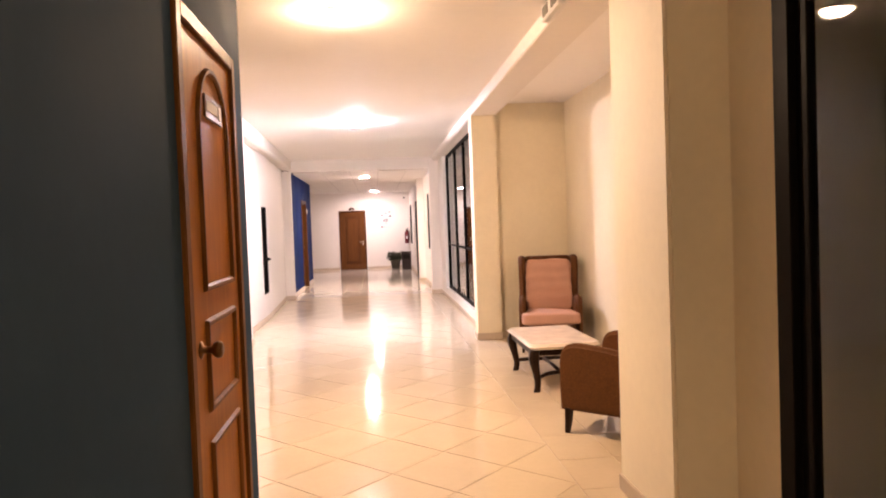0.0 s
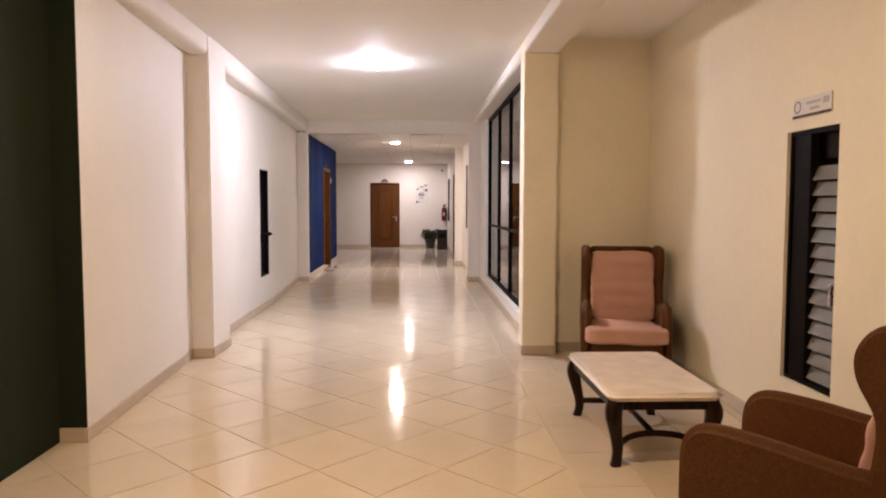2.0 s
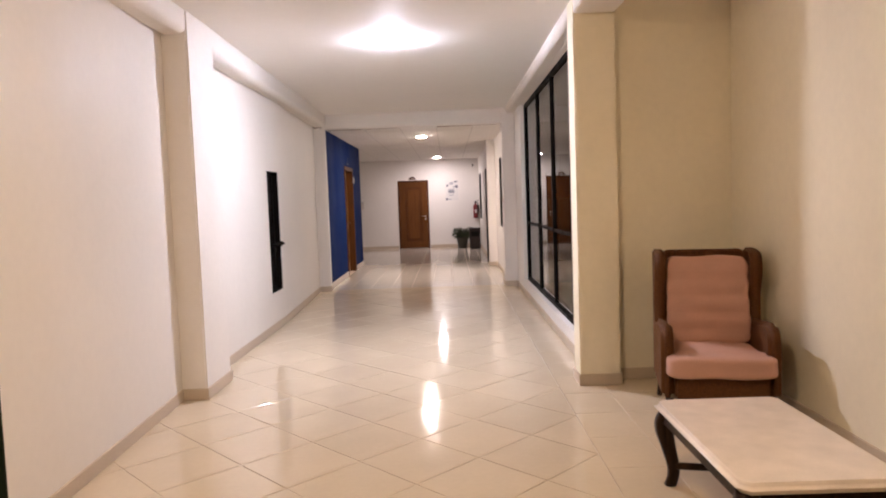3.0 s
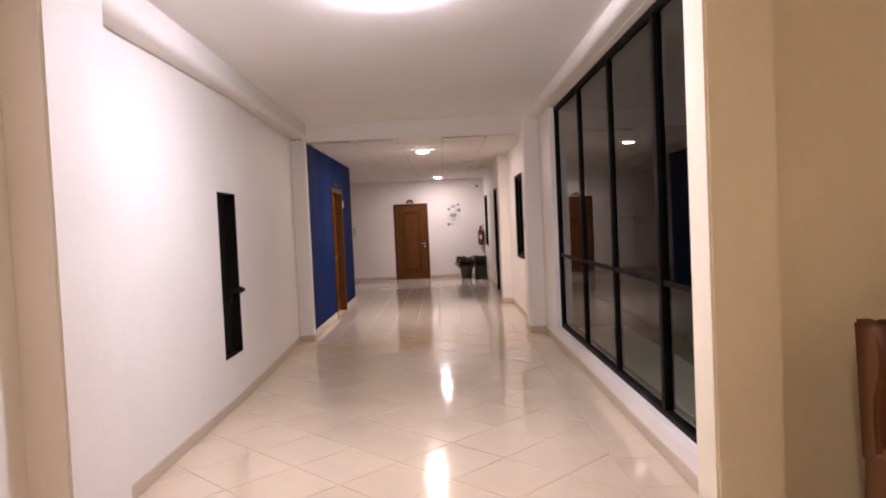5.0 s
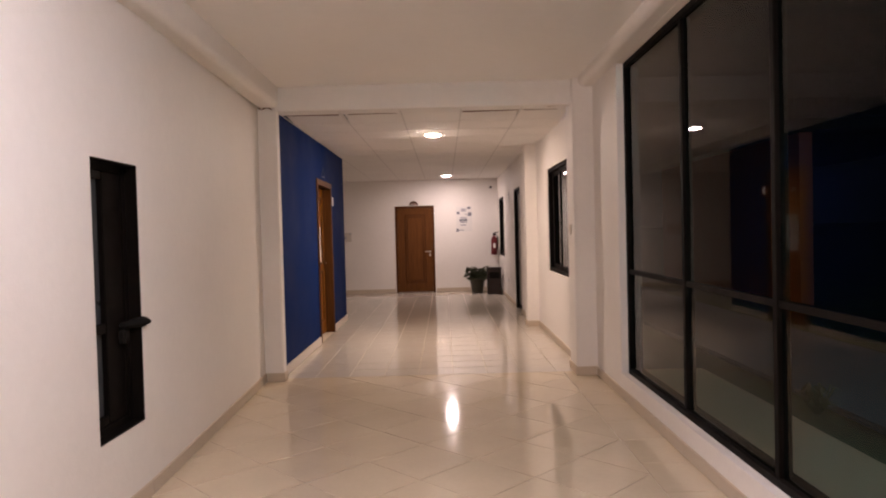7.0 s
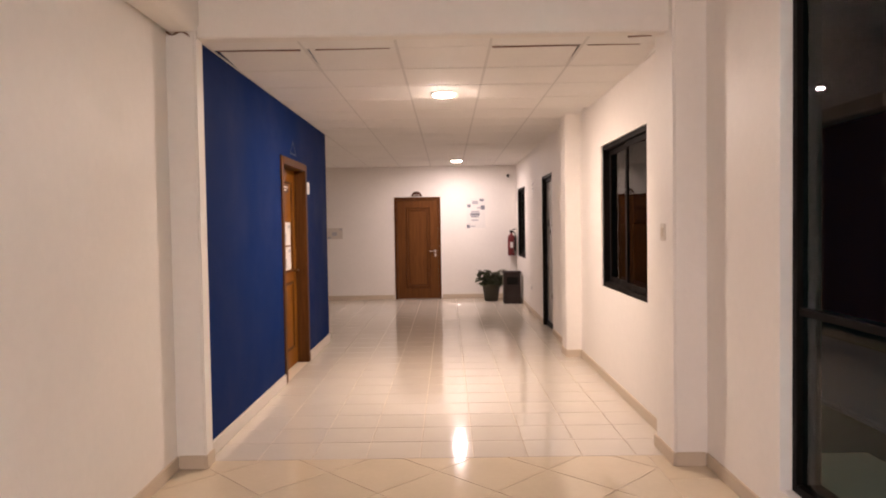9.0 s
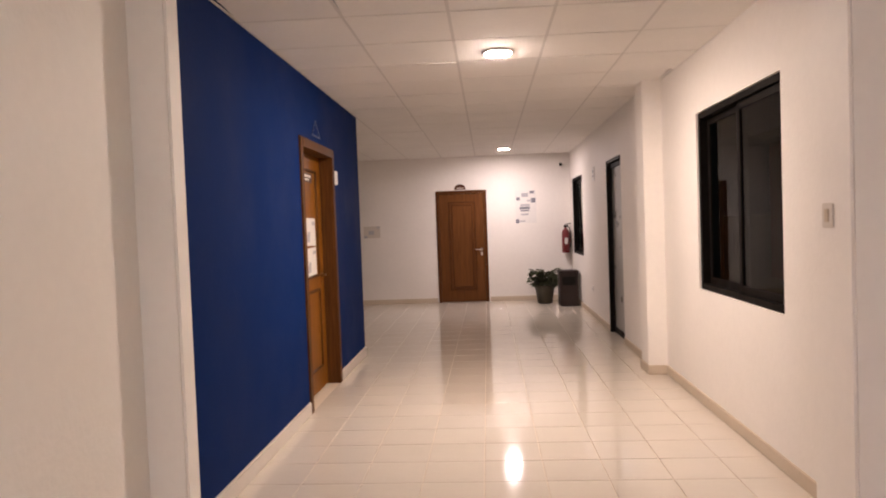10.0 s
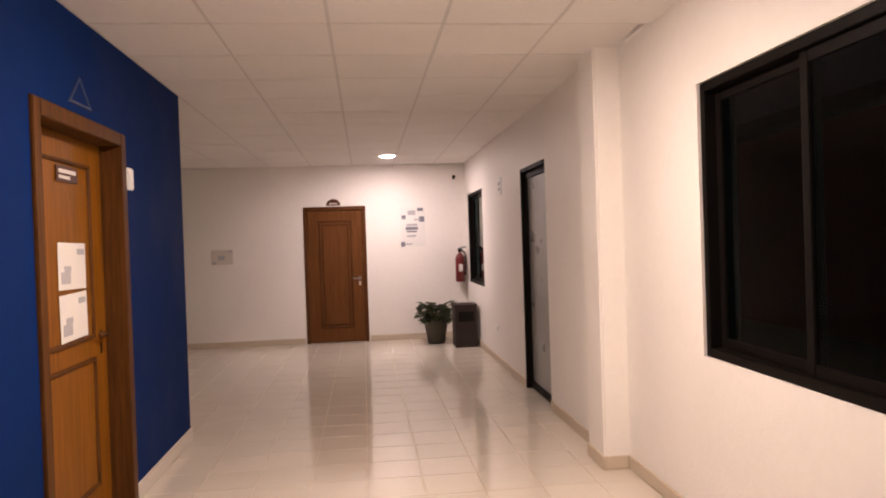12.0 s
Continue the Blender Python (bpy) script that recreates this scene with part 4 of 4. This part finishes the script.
pt = thing("potted_plant", 0.97, 21.60, 0, 0, "leafy green plant in a dark pot", "plant")
part("pot", lathe([(0.12, 0), (0.13, 0.02), (0.175, 0.30), (0.195, 0.31), (0.195, 0.35), (0.17, 0.35), (0.165, 0.31)], 24), POT, pt, "tapered dark pot", True)
part("soil", lathe([(0.162, 0.27), (0.160, 0.305), (0.05, 0.315)], 16), SOIL, pt)
rng = random.Random(11)
for s in range(46):
    a, reach, rise = rng.random() * 6.283, 0.10 + 0.24 * rng.random(), 0.02 + 0.27 * rng.random() ** 1.5
    stem = smooth_path([(0.05 * math.cos(a), 0.05 * math.sin(a), 0.30), (0.6 * reach * math.cos(a), 0.6 * reach * math.sin(a), 0.30 + rise), (reach * math.cos(a), reach * math.sin(a), 0.30 + rise * 0.8)], 4)
    st = part("stem", tube(stem, 0.004, 5), LEAF, pt)
    for k in range(2, len(stem)):
        bm = bmesh.new()
        L, W = 0.10 + 0.06 * rng.random(), 0.026
        prof = [(0, 0, 0), (W * 0.8, L * 0.3, 0.012), (W, L * 0.55, 0.008), (0, L, -0.015), (-W, L * 0.55, 0.008), (-W * 0.8, L * 0.3, 0.012)]
        vs = [bm.verts.new(p) for p in prof]
        mid = bm.verts.new((0, L * 0.5, -0.006))
        for q in range(6):
            bm.faces.new((vs[q], vs[(q + 1) % 6], mid))
        bmesh.ops.solidify(bm, geom=bm.faces[:], thickness=0.001)
        lf = part("leaf", bm, LEAF, st, "", True)
        lf.matrix_basis = pose(*stem[k], rng.uniform(-30, 25), rng.uniform(-30, 30), rng.uniform(0, 360))

cc = thing("small_camera", 1.36, 22.1, 2.46, 0, "tiny black camera near the ceiling corner", "camera")
part("mount", boxes((-0.015, 0.015, -0.03, 0.0, -0.015, 0.015), bevel=0.003), BLACK, cc)
part("body", lathe([(0.022, 0.0), (0.026, 0.01), (0.026, 0.05), (0.018, 0.06)], 14), BLACK, cc, "", True).matrix_basis = pose(0, -0.03, 0, 70, 0, 0)
sn = thing("light_switch", 1.50, 12.24, 1.43, -90, "square beige light switch plate on a column", "switch")
part("plate", boxes((-0.048, 0.048, -0.009, 0.0, -0.055, 0.055), bevel=0.004), PLINTH, sn)
part("rocker", boxes((-0.018, 0.018, -0.014, -0.009, -0.030, 0.030), bevel=0.003), SKIRT, sn)

# ---------------------------------------------------------------- floor tiles, last


def clipped(poly, x0, x1, y0, y1):
    for ax, lim, sg in ((0, x0, 1), (0, x1, -1), (1, y0, 1), (1, y1, -1)):
        out = []
        for i in range(len(poly)):
            a, b = poly[i - 1], poly[i]
            ia, ib = (a[ax] - lim) * sg >= 0, (b[ax] - lim) * sg >= 0
            if ia != ib:
                t = (lim - a[ax]) / (b[ax] - a[ax])
                out.append((a[0] + t * (b[0] - a[0]), a[1] + t * (b[1] - a[1])))
            if ib:
                out.append(b)
        poly = out
        if len(poly) < 3:
            return []
    return poly


def slab(poly):
    """Vertices and faces of one tile about its middle, top edge eased by a millimetre."""
    cx, cy = sum(p[0] for p in poly) / len(poly), sum(p[1] for p in poly) / len(poly)
    n = len(poly)
    vs = []
    for k, z in ((1.0, -0.006), (1.0, -0.0012), (0.992, 0.0)):
        vs += [((p[0] - cx) * k, (p[1] - cy) * k, z) for p in poly]
    fs = [tuple(range(2 * n, 3 * n))]
    for r in (0, 1):
        fs += [(r * n + i, r * n + (i + 1) % n, (r + 1) * n + (i + 1) % n, (r + 1) * n + i) for i in range(n)]
    return cx, cy, vs, fs


def lay(parent, polys, material, near):
    """Lay tiles as pieces of a floor; alike pieces share a mesh, those far off are joined."""
    cache, rest = {}, ([], [])
    trng = random.Random(21)
    for poly in polys:
        area = abs(sum(poly[i - 1][0] * poly[i][1] - poly[i][0] * poly[i - 1][1] for i in range(len(poly)))) / 2
        if area < 0.002:
            continue
        cx, cy, vs, fs = slab(poly)
        if not near(cx, cy):
            o = len(rest[0])
            rest[0].extend((v[0] + cx, v[1] + cy, v[2]) for v in vs)
            rest[1].extend(tuple(i + o for i in f) for f in fs)
            continue
        key = tuple(round(c, 3) for v in vs for c in v[:2])
        if key not in cache:
            me = bpy.data.meshes.new("tile")
            me.from_pydata(vs, [], fs)
            me.materials.append(material)
            cache[key] = me
        ob = new("tile", cache[key])
        ob.parent = parent
        ob.matrix_basis = pose(cx, cy, 0, trng.uniform(-0.12, 0.12), trng.uniform(-0.12, 0.12), 0)
    if rest[0]:
        me = bpy.data.meshes.new("tiles")
        me.from_pydata(*[rest[0], [], rest[1]])
        me.materials.append(material)
        ob = new("tiles", me)
        ob.parent = parent
        tagged(ob, kind="stuff")


floor_1 = structure("floor_1", boxes((-1.6, 2.8, -5.5, BEND, -0.0045, -0.0035)), GROUT, "glossy cream floor tiles laid diagonally")
floor_2 = structure("floor_2", boxes((-7.0, 1.6, BEND + 0.001, 22.1, -0.0045, -0.0035)), GROUT, "glossy white square floor tiles")
G = 0.003
DX, DY = 0.335, 0.348
polys = []
for i in range(-12, 8):
    for j in range(-40, 30):
        if (i + j) % 2:
            continue
        cx, cy = 1.055 + i * DX, 6.44 + j * DY
        t = [(cx - DX + G * 1.4, cy), (cx, cy - DY + G * 1.4), (cx + DX - G * 1.4, cy), (cx, cy + DY - G * 1.4)]
        p = clipped(t, -1.55, 1.39 - G, -5.5, BEND - G)
        if p:
            polys.append(p)
for j in range(-12, 26):
    y0 = 0.3 + j * 0.48
    p = clipped([(1.39 + G, y0 + G), (1.73 - G, y0 + G), (1.73 - G, y0 + 0.48 - G), (1.39 + G, y0 + 0.48 - G)], 0, 3, -5.5, BEND - G)
    if p:
        polys.append(p)
    for i in range(3):
        x0 = 1.73 + i * 0.48
        p = clipped([(x0 + G, y0 + G), (x0 + 0.48 - G, y0 + G), (x0 + 0.48 - G, y0 + 0.48 - G), (x0 + G, y0 + 0.48 - G)], 0, 2.78, 0.4, 5.95)
        if p:
            polys.append(p)
lay(floor_1, polys, TILE, lambda x, y: y > -1.0)
polys = []
for i in range(-20, 6):
    for j in range(0, 30):
        x0, y0 = -0.07 + i * 0.348, BEND + j * 0.348
        p = clipped([(x0 + G, y0 + G), (x0 + 0.348 - G, y0 + G), (x0 + 0.348 - G, y0 + 0.348 - G), (x0 + G, y0 + 0.348 - G)], -7.0 if y0 > 16.7 else -1.44, 1.61, BEND, 22.1)
        if p:
            polys.append(p)
lay(floor_2, polys, TILE_W, lambda x, y: x > -1.5)
lay(tagged(structure("floor_room", boxes((1.91, 9.0, -3.2, 5.6, -0.0035, -0.003)), OLIVE, "added unseen side room floor in dark olive")), [], TILE, lambda x, y: True)
